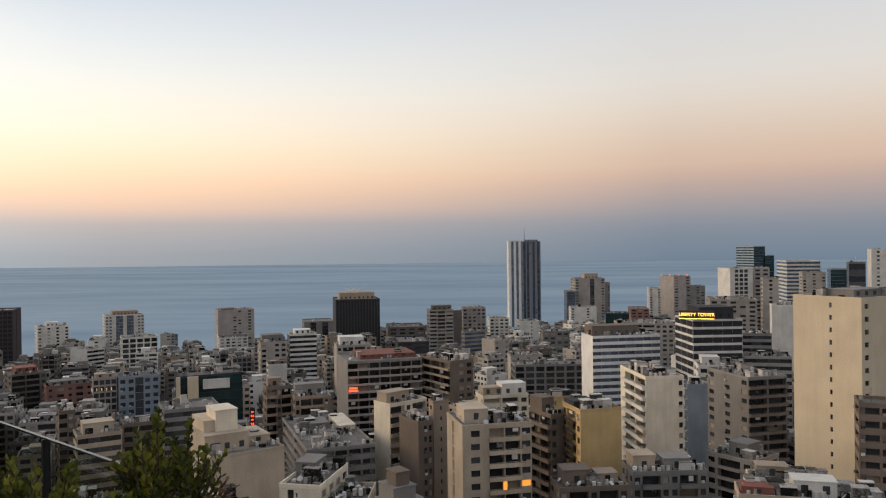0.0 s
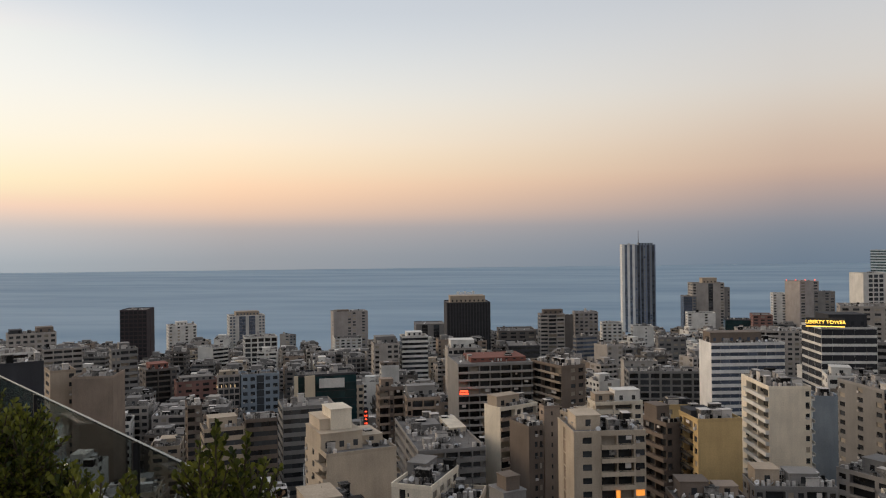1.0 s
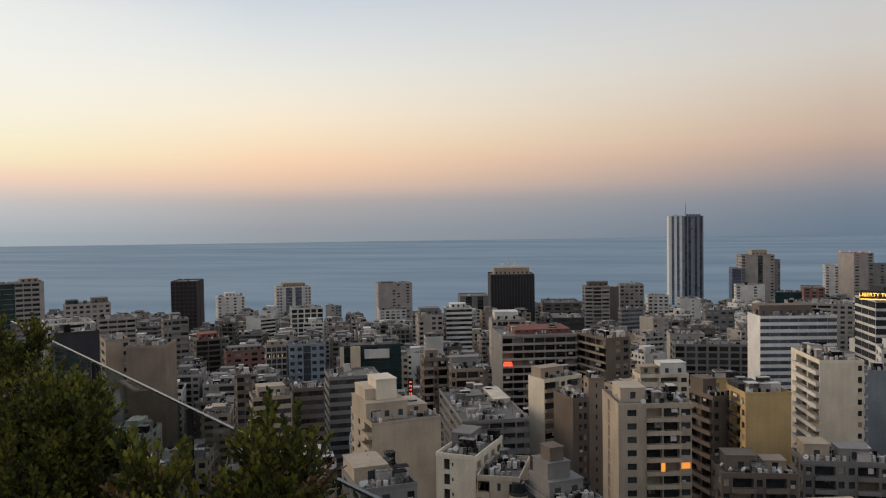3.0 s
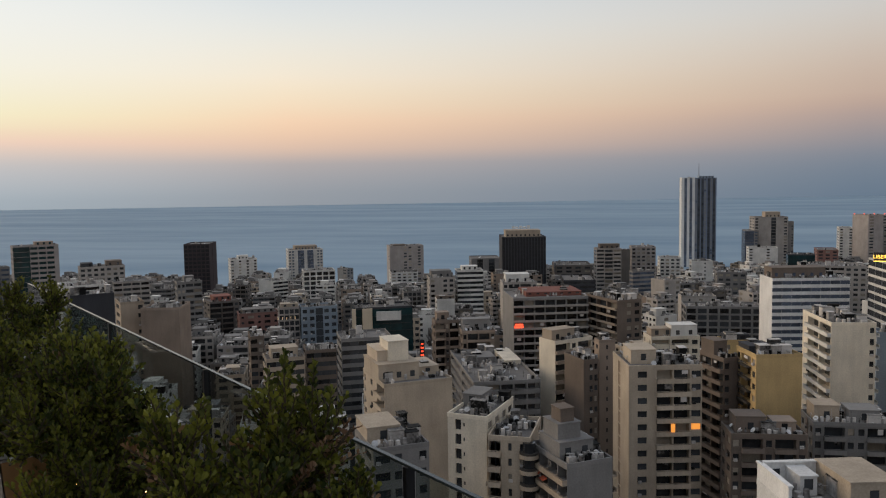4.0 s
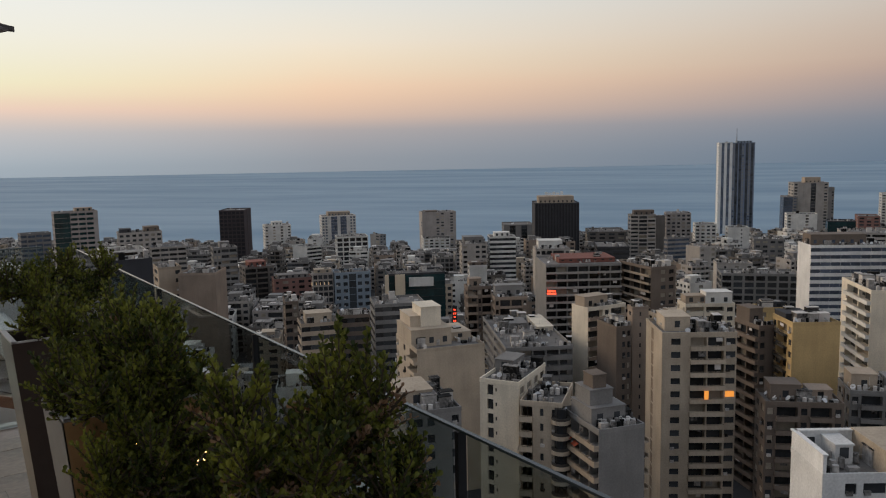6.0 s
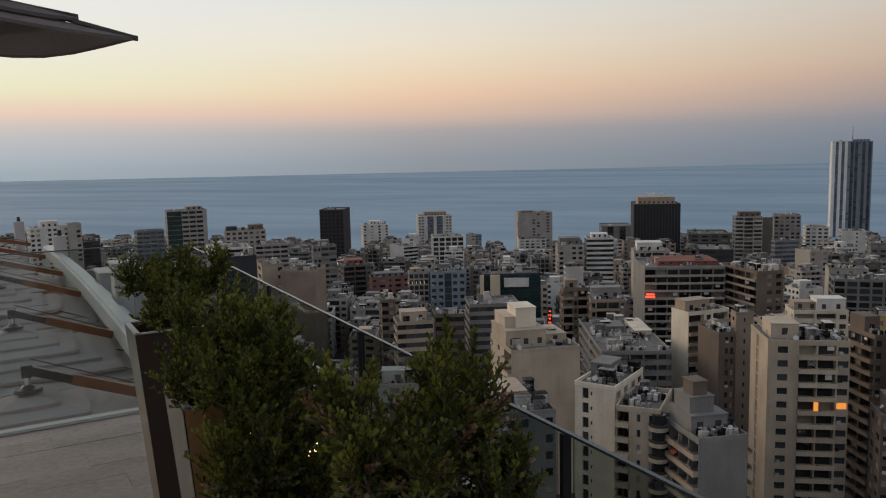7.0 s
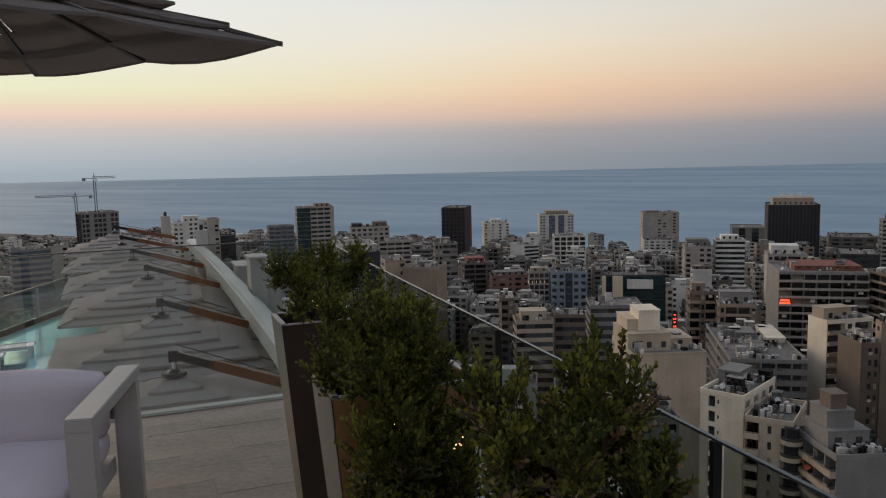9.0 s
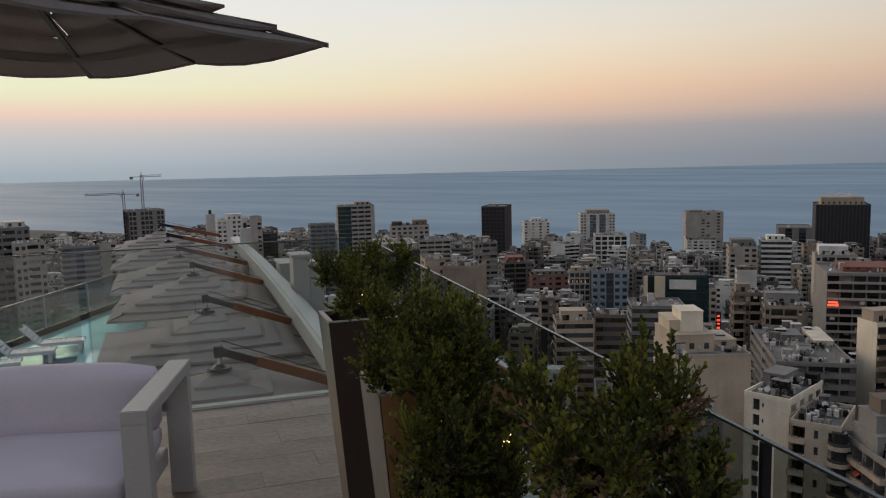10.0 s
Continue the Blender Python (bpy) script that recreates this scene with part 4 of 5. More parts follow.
def leaf_material(name, dark, light):
    """Small glossy leaves: each has its own tone, and whole sprays are older and darker or young and yellow-green."""
    m = bpy.data.materials.new(name)
    m.use_nodes = True
    n, l = m.node_tree.nodes, m.node_tree.links
    p = n["Principled BSDF"]
    p.inputs["Roughness"].default_value, p.inputs["Specular IOR Level"].default_value = 0.5, 0.25
    tc, geo, spray = n.new("ShaderNodeTexCoord"), n.new("ShaderNodeNewGeometry"), n.new("ShaderNodeTexNoise")
    spray.inputs["Scale"].default_value, spray.inputs["Detail"].default_value = 8.0, 2
    l.new(tc.outputs["Object"], spray.inputs["Vector"])
    add = n.new("ShaderNodeMath")
    add.operation = "MULTIPLY_ADD"
    add.inputs[1].default_value = 0.38
    l.new(geo.outputs["Random Per Island"], add.inputs[0])
    l.new(spray.outputs["Fac"], add.inputs[2])
    ramp = n.new("ShaderNodeValToRGB")
    e = ramp.color_ramp.elements
    e[0].position, e[0].color = 0.50, (*dark, 1)
    e[1].position, e[1].color = 0.92, (*light, 1)
    l.new(add.outputs[0], ramp.inputs[0])
    l.new(ramp.outputs[0], p.inputs["Base Color"])
    thin, mix = n.new("ShaderNodeBsdfTranslucent"), n.new("ShaderNodeMixShader")
    l.new(ramp.outputs[0], thin.inputs[0])
    mix.inputs[0].default_value = 0.35
    l.new(p.outputs[0], mix.inputs[1])
    l.new(thin.outputs[0], mix.inputs[2])
    l.new(mix.outputs[0], n["Material Output"].inputs["Surface"])
    return m


LEAF = leaf_material("shrub_leaf", (0.024, 0.036, 0.008), (0.175, 0.18, 0.026))
DRYLEAF = leaf_material("dry_leaf", (0.13, 0.07, 0.035), (0.34, 0.22, 0.13))


def clear_glass(name, tint, gloss=0.05, base=0.06):
    m = bpy.data.materials.new(name)
    m.use_nodes = True
    n, l = m.node_tree.nodes, m.node_tree.links
    n.remove(n["Principled BSDF"])
    a, b, mix, fr = n.new("ShaderNodeBsdfTransparent"), n.new("ShaderNodeBsdfGlossy"), n.new("ShaderNodeMixShader"), n.new("ShaderNodeLayerWeight")
    a.inputs[0].default_value = (*tint, 1)
    b.inputs["Roughness"].default_value = gloss
    fr.inputs["Blend"].default_value = 0.5
    curve, amount = n.new("ShaderNodeMath"), n.new("ShaderNodeMath")
    curve.operation, amount.operation = "POWER", "MULTIPLY_ADD"
    curve.inputs[1].default_value = 4.0
    amount.inputs[1].default_value, amount.inputs[2].default_value = 0.4, base
    l.new(fr.outputs["Facing"], curve.inputs[0])
    l.new(curve.outputs[0], amount.inputs[0])
    l.new(amount.outputs[0], mix.inputs[0])
    l.new(a.outputs[0], mix.inputs[1])
    l.new(b.outputs[0], mix.inputs[2])
    l.new(mix.outputs[0], n["Material Output"].inputs["Surface"])
    return m


SIDEPANE = clear_glass("tinted_balustrade_glass", (0.70, 0.74, 0.73))
PANE = clear_glass("balustrade_glass", (0.90, 0.94, 0.93), base=0.12)
TEALPANE = clear_glass("green_balustrade_glass", (0.66, 0.82, 0.80), base=0.12)


def fixed(name, s, mat, label, category, m=AX):
    ob = new(name, s.mesh(name, mat))
    ob.matrix_basis = m
    return tagged(ob, label, category, kind="structure")


# the hotel itself, under the terrace and under the pool deck
s = Shape()
s.box(-26, 1.22, -16, 5.3, -80, -0.06)
fixed("wall_hotel", s, OWNWALL, "pale rendered hotel walls under the terrace", "wall")
s = Shape()
s.box(-26, 1.2, -14, 5.2, -0.055, -0.006)
floor = fixed("floor", s, GROUT, "terrace floor of wood-look stone tiles", "floor")
def plank_row(j):
    """Start and end of each plank in a row that runs towards the balustrade."""
    at, ends = -12.0 - (0.0, 0.3, 0.6, 0.15, 0.45)[j % 5], []
    while at < 1.19:
        ends.append((at, min(at + 0.9, 1.2)))
        at += 0.9
    return ends


rest, planks = Shape(), {}
for j in range(96):
    a0 = 5.095 - 0.2 * j
    for r0, r1 in plank_row(j):
        if j >= 28 or r0 < -3.9:
            rest.box(r0 + 0.0008, r1 - 0.0008, a0 - 0.0992, a0 + 0.0992, -0.006, 0.0)
            continue
        w = round(r1 - r0, 3)
        if w not in planks:
            s = Shape()
            s.box(-w / 2 + 0.0008, w / 2 - 0.0008, -0.0992, 0.0992, -0.006, 0.0)
            planks[w] = s.mesh("plank", TILE)
        part("plank", planks[w], None, floor).matrix_basis = pose((r0 + r1) / 2, a0, random.uniform(-0.001, 0.001))
part("plank_field", rest, TILE, floor, kind="stuff")
s = Shape()
s.box(-26, 1.22, 5.2, 5.27, -0.3, 0.014)
fixed("trim_floor_edge", s, WHITEMETAL, "white metal kerb along the floor's edge", "trim")
# outside ledge along the balustrade
s = Shape()
s.box(1.24, 1.95, -6, 2.95, -0.5, 0.12)
s.box(1.24, 1.95, 3.6, 5.3, -0.9, -0.25)
fixed("trim_ledge", s, WHITEMETAL, "white ledge outside the glass balustrade", "trim")


def balustrade(name, label, m, length, panel, height, pane, mat_rail, low=0.05):
    ob = thing(name, m, label, "balustrade")
    n = math.ceil(length / panel)
    gp = Shape()
    gp.box(0.03, panel - 0.03, -0.005, 0.005, low, height - 0.002)
    g_mesh = gp.mesh("glass_panel", pane)
    pp = Shape()
    pp.box(-0.006, 0.006, -0.010, 0.010, 0.0, height)
    p_mesh = pp.mesh("post", BLACK)
    for k in range(n):
        if k == n - 1:
            gp = Shape()
            gp.box(0.03, length - k * panel, -0.005, 0.005, low, height - 0.002)
            g_mesh = gp.mesh("glass_panel", pane)
        g = part("glass_panel", g_mesh, None, ob)
        g.location = (k * panel, 0, 0)
        g.visible_shadow = False
        if k:
            part("post", p_mesh, None, ob).location = (k * panel, 0, 0)
    r = Shape()
    r.box(0, length, -0.005, 0.005, height, height + 0.005)
    part("top_rail", r, mat_rail, ob)
    return ob


balustrade("glass_balustrade", "clear glass balustrade with black posts and a thin steel rail", AX @ pose(0.829, -4.2, 0, 0, 0, 87.7), 9.4, 1.08, 1.035, SIDEPANE, GLASSEDGE)
far_ob = thing("glass_balustrade", AX @ pose(-12.0, 5.08, 0), "frameless clear glass balustrade at the terrace's end", "balustrade")
s = Shape()
s.box(0.01, 1.59, -0.008, 0.008, 0.04, 1.08)
gm = s.mesh("glass_panel", PANE)
s = Shape()
s.box(0.01, 1.59, -0.009, 0.009, 1.08, 1.086)
em = s.mesh("top_edge", DULLEDGE)
for k in range(8):
    g = part("glass_panel", gm, None, far_ob)
    g.location = (k * 1.63, 0, 0)
    g.visible_shadow = False
    part("top_edge", em, None, far_ob).location = (k * 1.63, 0, 0)


# ---- umbrellas with stacked canvas tiers ----
def tier_mesh(half, run, rise, sag, seed, mat, shade_lip):
    """One square ring of canvas: four sloping panels whose hems sag between the ribs."""
    rng = random.Random(seed)
    bm = bmesh.new()
    n = 10
    for side in range(4):
        m = Matrix.Rotation(side * math.pi / 2, 4, "Z")
        lift = rng.uniform(-0.012, 0.012)
        rows = []
        for k in range(-1, 4):
            f = max(0, k) / 3
            h = half - run * f
            row = []
            for i in range(n + 1):
                u = i / n
                drop = sag * (1 - f) * abs(math.sin(2 * math.pi * u)) + 0.3 * sag * math.sin(9 * u + seed + side) * (1 - f)
                x = -h + 2 * h * u
                # the lowest row hangs down, added to draw the shadow line under each hem
                row.append(bm.verts.new(m @ Vector((x, -h - 0.02 * (1 - f) * math.sin(math.pi * u), rise * f - drop + lift * (1 - f) - (shade_lip if k < 0 else 0)))))
            rows.append(row)
        for k in range(4):
            for i in range(n):
                bm.faces.new((rows[k][i], rows[k][i + 1], rows[k + 1][i + 1], rows[k + 1][i]))
    bmesh.ops.solidify(bm, geom=bm.faces[:], thickness=0.008)
    me = bpy.data.meshes.new("canopy_tier")
    bm.to_mesh(me)
    bm.free()
    me.materials.append(mat)
    return me


def umbrella(m, label, mat, half=1.43, tiers=6, step=0.24, lift=0.115, run=0.46, rise=0.125, arm=None, seed=1, group="", sag=0.014, rib=0.011, skew=0.4, shade_lip=0.02):
    """m: the middle of the canopy at hem height."""
    ob = thing("cantilever_umbrella", m, label, "umbrella", group)
    wob = random.Random(seed * 3 + 1)
    for k in range(tiers):
        h = half - step * k
        me = tier_mesh(h, min(run, h - 0.02), rise if k < tiers - 1 else 0.11, sag * h, seed + k, mat, shade_lip)
        part("canopy_tier", me, None, ob).matrix_basis = pose(wob.uniform(-skew, skew) * 0.03, wob.uniform(-skew, skew) * 0.03, lift * k + wob.uniform(-skew, skew) * 0.012,
                                                              wob.uniform(-skew, skew), wob.uniform(-skew, skew), wob.uniform(-skew, skew) * 2.2)
    top = lift * tiers
    for k in range(8):
        a = k * math.pi / 4
        r = half * (1.414 if k % 2 else 1.0) - 0.01
        d = Vector((math.cos(a) * r, math.sin(a) * r, -top + 0.17))
        m2 = Matrix.Translation((0, 0, top - 0.19)) @ d.to_track_quat("Z", "Y").to_matrix().to_4x4()
        s = Shape()
        s.box(-rib, rib, -0.012, 0.012, 0, d.length, m2)
        part("rib", s, RIB, ob)
    s = Shape()
    s.tube(0, 0, top - 0.02, top + 0.03, 0.19, 0.17, 16)
    s.tube(0, 0, top + 0.03, top + 0.08, 0.10, 0.05, 14)
    part("hub", s, BLACK, ob)
    s = Shape()
    s.tube(0, 0, top + 0.08, top + 0.2, 0.045, 0.045, 12)
    part("hub_collar", s, CHROME, ob)
    s = Shape()
    s.box(-0.07, 0.07, -0.07, 0.07, top + 0.19, top + 0.36)
    part("joint", s, BLACK, ob)
    if arm:
        start = Vector((0.05, 0, top + 0.27))
        d = Vector(arm) - start
        m2 = Matrix.Translation(start) @ d.to_track_quat("X", "Z").to_matrix().to_4x4()
        L = d.length
        s = Shape()
        s.box(0.0, 0.55, -0.06, 0.06, -0.06, 0.06, m2)
        part("arm_sleeve", s, BLACK, ob)
        s = Shape()
        s.box(0.55, L, -0.05, 0.05, -0.075, 0.075, m2)
        part("arm", s, TEAK, ob, "red-brown timber arm")
        s = Shape()
        s.tube(0, 0, 0.0, L * 0.98, 0.008, 0.008, 6, Matrix.Translation(start + Vector((0, 0, 0.17))) @ (d + Vector((0, 0, -0.05))).to_track_quat("Z", "Y").to_matrix().to_4x4())
        part("stay_cable", s, BLACK, ob)
    return ob


over = umbrella(pose(-5.17, 2.68, 2.40), "grey-brown canvas umbrella with overlapping tiers over the terrace", FABRIC, seed=3, run=0.33, rise=0.085, arm=(-2.6, -1.4, 0.1), sag=0.03, rib=0.02)
s = Shape()
s.box(-2.72, -2.56, -1.48, -1.32, -2.4, 0.3)
part("mast", s, TEAK, over)

POOL_Z = -4.0
for k, (r, a) in enumerate(((0.37, 12.1), (0.315, 17.0), (0.13, 22.9), (-0.25, 27.6), (-0.67, 33.1), (-1.06, 38.9))):
    umbrella(AX @ pose(r, a, -2.27), "sun-bleached canvas umbrella with overlapping tiers over the pool deck", PALEFABRIC, seed=20 + 7 * k, group="umbrellas along the pool", half=2.1, step=0.345, lift=0.124, run=0.50, rise=0.085, sag=0.012, skew=0.9, shade_lip=0.055,
             arm=(2.09 - 0.0012 * (a - 18) ** 2 - r, 0.1, 0.35))


# curved white parapet beam beside the umbrellas
def beam(name, label, off, z0, z1, width):
    s = Shape()
    n = 26
    ring = []
    for i in range(n + 1):
        a = 6.0 + 28.0 * i / n
        d = Vector((-0.0024 * (a - 18), 1, 0)).normalized()
        side = Vector((d.y, -d.x, 0))
        zz = 0.0
        c = Vector((2.25 - 0.0012 * (a - 18) ** 2, a, 0)) + side * off
        ring.append((c - side * width / 2 + Vector((0, 0, z0 + zz)), c + side * width / 2 + Vector((0, 0, z0 + zz)),
                     c + side * width / 2 + Vector((0, 0, z1 + zz)), c - side * width / 2 + Vector((0, 0, z1 + zz))))
    for p, q in zip(ring, ring[1:]):
        for i in range(4):
            s.quad(p[i], q[i], q[(i + 1) % 4], p[(i + 1) % 4])
    s.quad(*ring[0])
    s.quad(*ring[-1])
    return fixed(name, s, WHITEMETAL, label, "parapet")


beam("trim_parapet", "curved white painted steel parapet beam", 0.0, -1.93, -1.58, 0.30)
beam("trim_parapet_cap", "thin white capping along the parapet beam", 0.05, -1.577, -1.545, 0.24)
beam("trim_lower_beam", "lower curved white steel beam", -0.42, -2.75, -2.5, 0.2)
beam("wall_parapet", "white wall under the parapet beam", 0.3, -4.2, -1.75, 0.2)
# white roof boxes and flues beyond the parapet
for r, a, w, d, h0, h1 in ((2.72, 20.0, 0.4, 0.7, -4.1, -0.82), (3.16, 20.5, 0.34, 0.9, -4.1, -1.13), (2.80, 24.0, 0.35, 1.2, -4.1, -1.5)):
    s = Shape()
    s.box(-w / 2, w / 2, -d / 2, d / 2, h0, h1)
    s.box(-w / 2 - 0.05, w / 2 + 0.05, -d / 2 - 0.05, d / 2 + 0.05, h1, h1 + 0.06)
    ob = new("roof_box", s.mesh("roof_box", ALU))
    ob.matrix_basis = AX @ pose(r, a, 0)
    tagged(ob, "white painted plant box beside the parapet", "roof box")
for r, a, h in ((1.2, 39.9, -0.92), (2.2, 31.0, -0.95)):
    ob = thing("flue", AX @ pose(r, a, -4.1), "grey metal flue standing on the roof", "flue")
    s = Shape()
    s.tube(0, 0, 0, h + 4.1, 0.22, 0.22, 16)
    part("pipe", s, ALU, ob, smooth=False)
    s = Shape()
    s.tube(0, 0, h + 4.1, h + 4.3, 0.08, 0.06, 10)
    part("cap_lamp", s, BLACK, ob)

# pool, its glass fence and the loungers
def prism(points, z0, z1):
    s = Shape()
    k = len(points)
    s.v = [(x, y, z0) for x, y in points] + [(x, y, z1) for x, y in points]
    s.f = [tuple(range(k, 2 * k)), tuple(range(k - 1, -1, -1))] + [(i, (i + 1) % k, k + (i + 1) % k, k + i) for i in range(k)]
    return s


fixed("wall_pool_wing", prism([(-14.75, 5.32), (3.0, 5.32), (3.0, 44), (-2.4, 44), (-2.4, 34.0)], -82, -4.1), OWNWALL, "pale rendered wing under the pool deck", "wall")
fixed("floor_pool_deck", prism([(-14.7, 5.4), (2.2, 5.4), (2.2, 43.9), (-2.35, 43.9), (-2.35, 34.0)], -4.09, POOL_Z - 0.03), OWNWALL, "pale stone pool deck below the terrace", "floor")
fixed("water_pool", prism([(-11.5, 12.3), (-1.5, 12.3), (-1.5, 33.8), (-2.3, 33.8)], -4.02, POOL_Z), POOLWATER, "shallow turquoise swimming pool", "water")
# dark blue patch laid just above the pool's surface, below the loungers
fixed("water_deep", prism([(-8.3, 20.2), (-5.0, 20.6), (-3.2, 24.3), (-3.3, 26.4), (-5.6, 26.6)], POOL_Z - 0.03, POOL_Z + 0.006), DARKWATER, "dark blue water under the loungers", "water")
for k in range(8):
    s = Shape()
    s.box(0.02, 2.68, -0.012, 0.012, 0.2, 1.25)
    pr = Matrix.Rotation(radians(66.7), 4, "Z")
    fence = thing("pool_fence", AX @ pose(-11.05 + 1.068 * k, 13.85 + 2.48 * k, POOL_Z) @ pr, "green glass pool fence with a pale top rail", "fence", "fence round the pool")
    g = part("glass_panel", s, TEALPANE, fence)
    g.visible_shadow = False
    s = Shape()
    s.box(0, 2.7, -0.03, 0.03, 1.25, 1.31)
    part("top_rail", s, RAIL_SHEEN, fence)
    s = Shape()
    s.box(0, 2.7, -0.06, 0.06, 0.0, 0.2)
    part("kerb", s, BLACK, fence)
    s = Shape()
    s.box(-0.03, 0.03, -0.04, 0.04, 0.2, 1.25)
    part("post", s, RAILSTEEL, fence)


def lounger(m):
    ob = thing("sun_lounger", m, "white plastic sun lounger with a raised slatted back beside the pool", "sun lounger", "loungers by the pool")
    s = Shape()
    for k in range(9):
        s.box(-0.3, 0.3, 0.02 + k * 0.13, 0.13 + k * 0.13, 0.30, 0.34)
    s.box(-0.34, -0.29, 0, 1.2, 0.26, 0.36)
    s.box(0.29, 0.34, 0, 1.2, 0.26, 0.36)
    part("seat_frame", s, LOUNGE, ob)
    s = Shape()
    tilt = Matrix.Translation((0, 1.2, 0.32)) @ Matrix.Rotation(radians(48), 4, "X")
    for k in range(5):
        s.box(-0.3, 0.3, 0.02 + k * 0.14, 0.13 + k * 0.14, -0.02, 0.02, tilt)
    s.box(-0.34, -0.29, 0, 0.74, -0.03, 0.03, tilt)
    s.box(0.29, 0.34, 0, 0.74, -0.03, 0.03, tilt)
    part("backrest", s, LOUNGE, ob)
    for x in (-0.3, 0.3):
        for y in (0.12, 1.1):
            s = Shape()
            s.box(x - 0.035, x + 0.035, y - 0.05, y + 0.05, 0, 0.28)
            part("leg", s, LOUNGE, ob)
    return ob


chair = lounger(AX @ pose(-3.1, 25.7, POOL_Z + 0.01, 0, 0, 92))
for r, a, z in ((-3.75, 24.6, 90), (-4.45, 23.5, 94), (-5.2, 22.4, 91)):
    copy_thing(chair, AX @ pose(r, a, POOL_Z + 0.01, 0, 0, z))


# ---- sofa ----
def soft_box(name, x0, x1, y0, y1, z0, z1, mat, parent, bevel=0.06, label=""):
    bm = bmesh.new()
    bmesh.ops.create_cube(bm, size=1.0)
    bmesh.ops.subdivide_edges(bm, edges=bm.edges[:], cuts=5, use_grid_fill=True)
    c = Vector(((x0 + x1) / 2, (y0 + y1) / 2, (z0 + z1) / 2))
    half = Vector(((x1 - x0) / 2, (y1 - y0) / 2, (z1 - z0) / 2))
    for v in bm.verts:
        p = Vector((v.co.x * 2 * half.x, v.co.y * 2 * half.y, v.co.z * 2 * half.z))
        core = Vector([max(-h + bevel, min(h - bevel, q)) for q, h in zip(p, half)])
        d = p - core
        q = core + (d.normalized() * bevel if d.length > 1e-6 else d)
        puff = 0.018 * (1 - (p.x / half.x) ** 2) * (1 - min(1, abs(p.y / half.y)) ** 2)
        q.z += puff * (1 if p.z > 0 else 0)
        v.co = c + q + Vector((0, 0, 0.006 * noise.noise(p * 7)))
    me = bpy.data.meshes.new(name)
    bm.to_mesh(me)
    bm.free()
    me.materials.append(mat)
    me.shade_smooth()
    return part(name, me, None, parent, label)


def bar(name, x0, x1, y0, y1, z0, z1, mat, parent, b=0.004, label=""):
    bm = bmesh.new()
    bmesh.ops.create_cube(bm, size=1.0)
    for v in bm.verts:
        v.co = ((x0 + x1) / 2 + v.co.x * (x1 - x0), (y0 + y1) / 2 + v.co.y * (y1 - y0), (z0 + z1) / 2 + v.co.z * (z1 - z0))
    bmesh.ops.bevel(bm, geom=bm.edges[:], offset=b, segments=2, affect="EDGES")
    me = bpy.data.meshes.new(name)
    bm.to_mesh(me)
    bm.free()
    me.materials.append(mat)
    return part(name, me, None, parent, label)


# origin at the floor below the front outer corner of the arm; x to the arm's side, y to the back
sofa = thing("outdoor_sofa", pose(-2.65, 1.78, 0, 0, 0, 40.5), "outdoor sofa with a taupe metal frame and lilac-grey cushions", "sofa")
W = 2.3
for x0 in (-0.105, -W):
    bar("armrest", x0, x0 + 0.105, 0.0, 0.80, 0.585, 0.64, ALU, sofa)
    bar("front_leg", x0, x0 + 0.105, 0.0, 0.07, 0.0, 0.585, ALU, sofa)
    bar("back_leg", x0, x0 + 0.105, 0.70, 0.77, 0.0, 0.585, ALU, sofa)
    bar("side_rail", x0 + (-0.06 if x0 > -1 else 0.11), x0 + (-0.005 if x0 > -1 else 0.165), 0.07, 0.70, 0.15, 0.235, ALU, sofa)
bar("seat_base", -W + 0.17, -0.17, 0.02, 0.74, 0.17, 0.235, ALU, sofa)
bar("back_rail", -W + 0.105, -0.105, 0.735, 0.775, 0.40, 0.56, ALU, sofa)
for k in range(2):
    x1 = -0.115 - k * 1.05
    soft_box("seat_cushion", x1 - 1.04, x1, -0.01, 0.72, 0.238, 0.375, CUSHION, sofa)
    soft_box("back_cushion", x1 - 1.04, x1, 0.54, 0.735, 0.33, 0.665, CUSHION, sofa, 0.075)


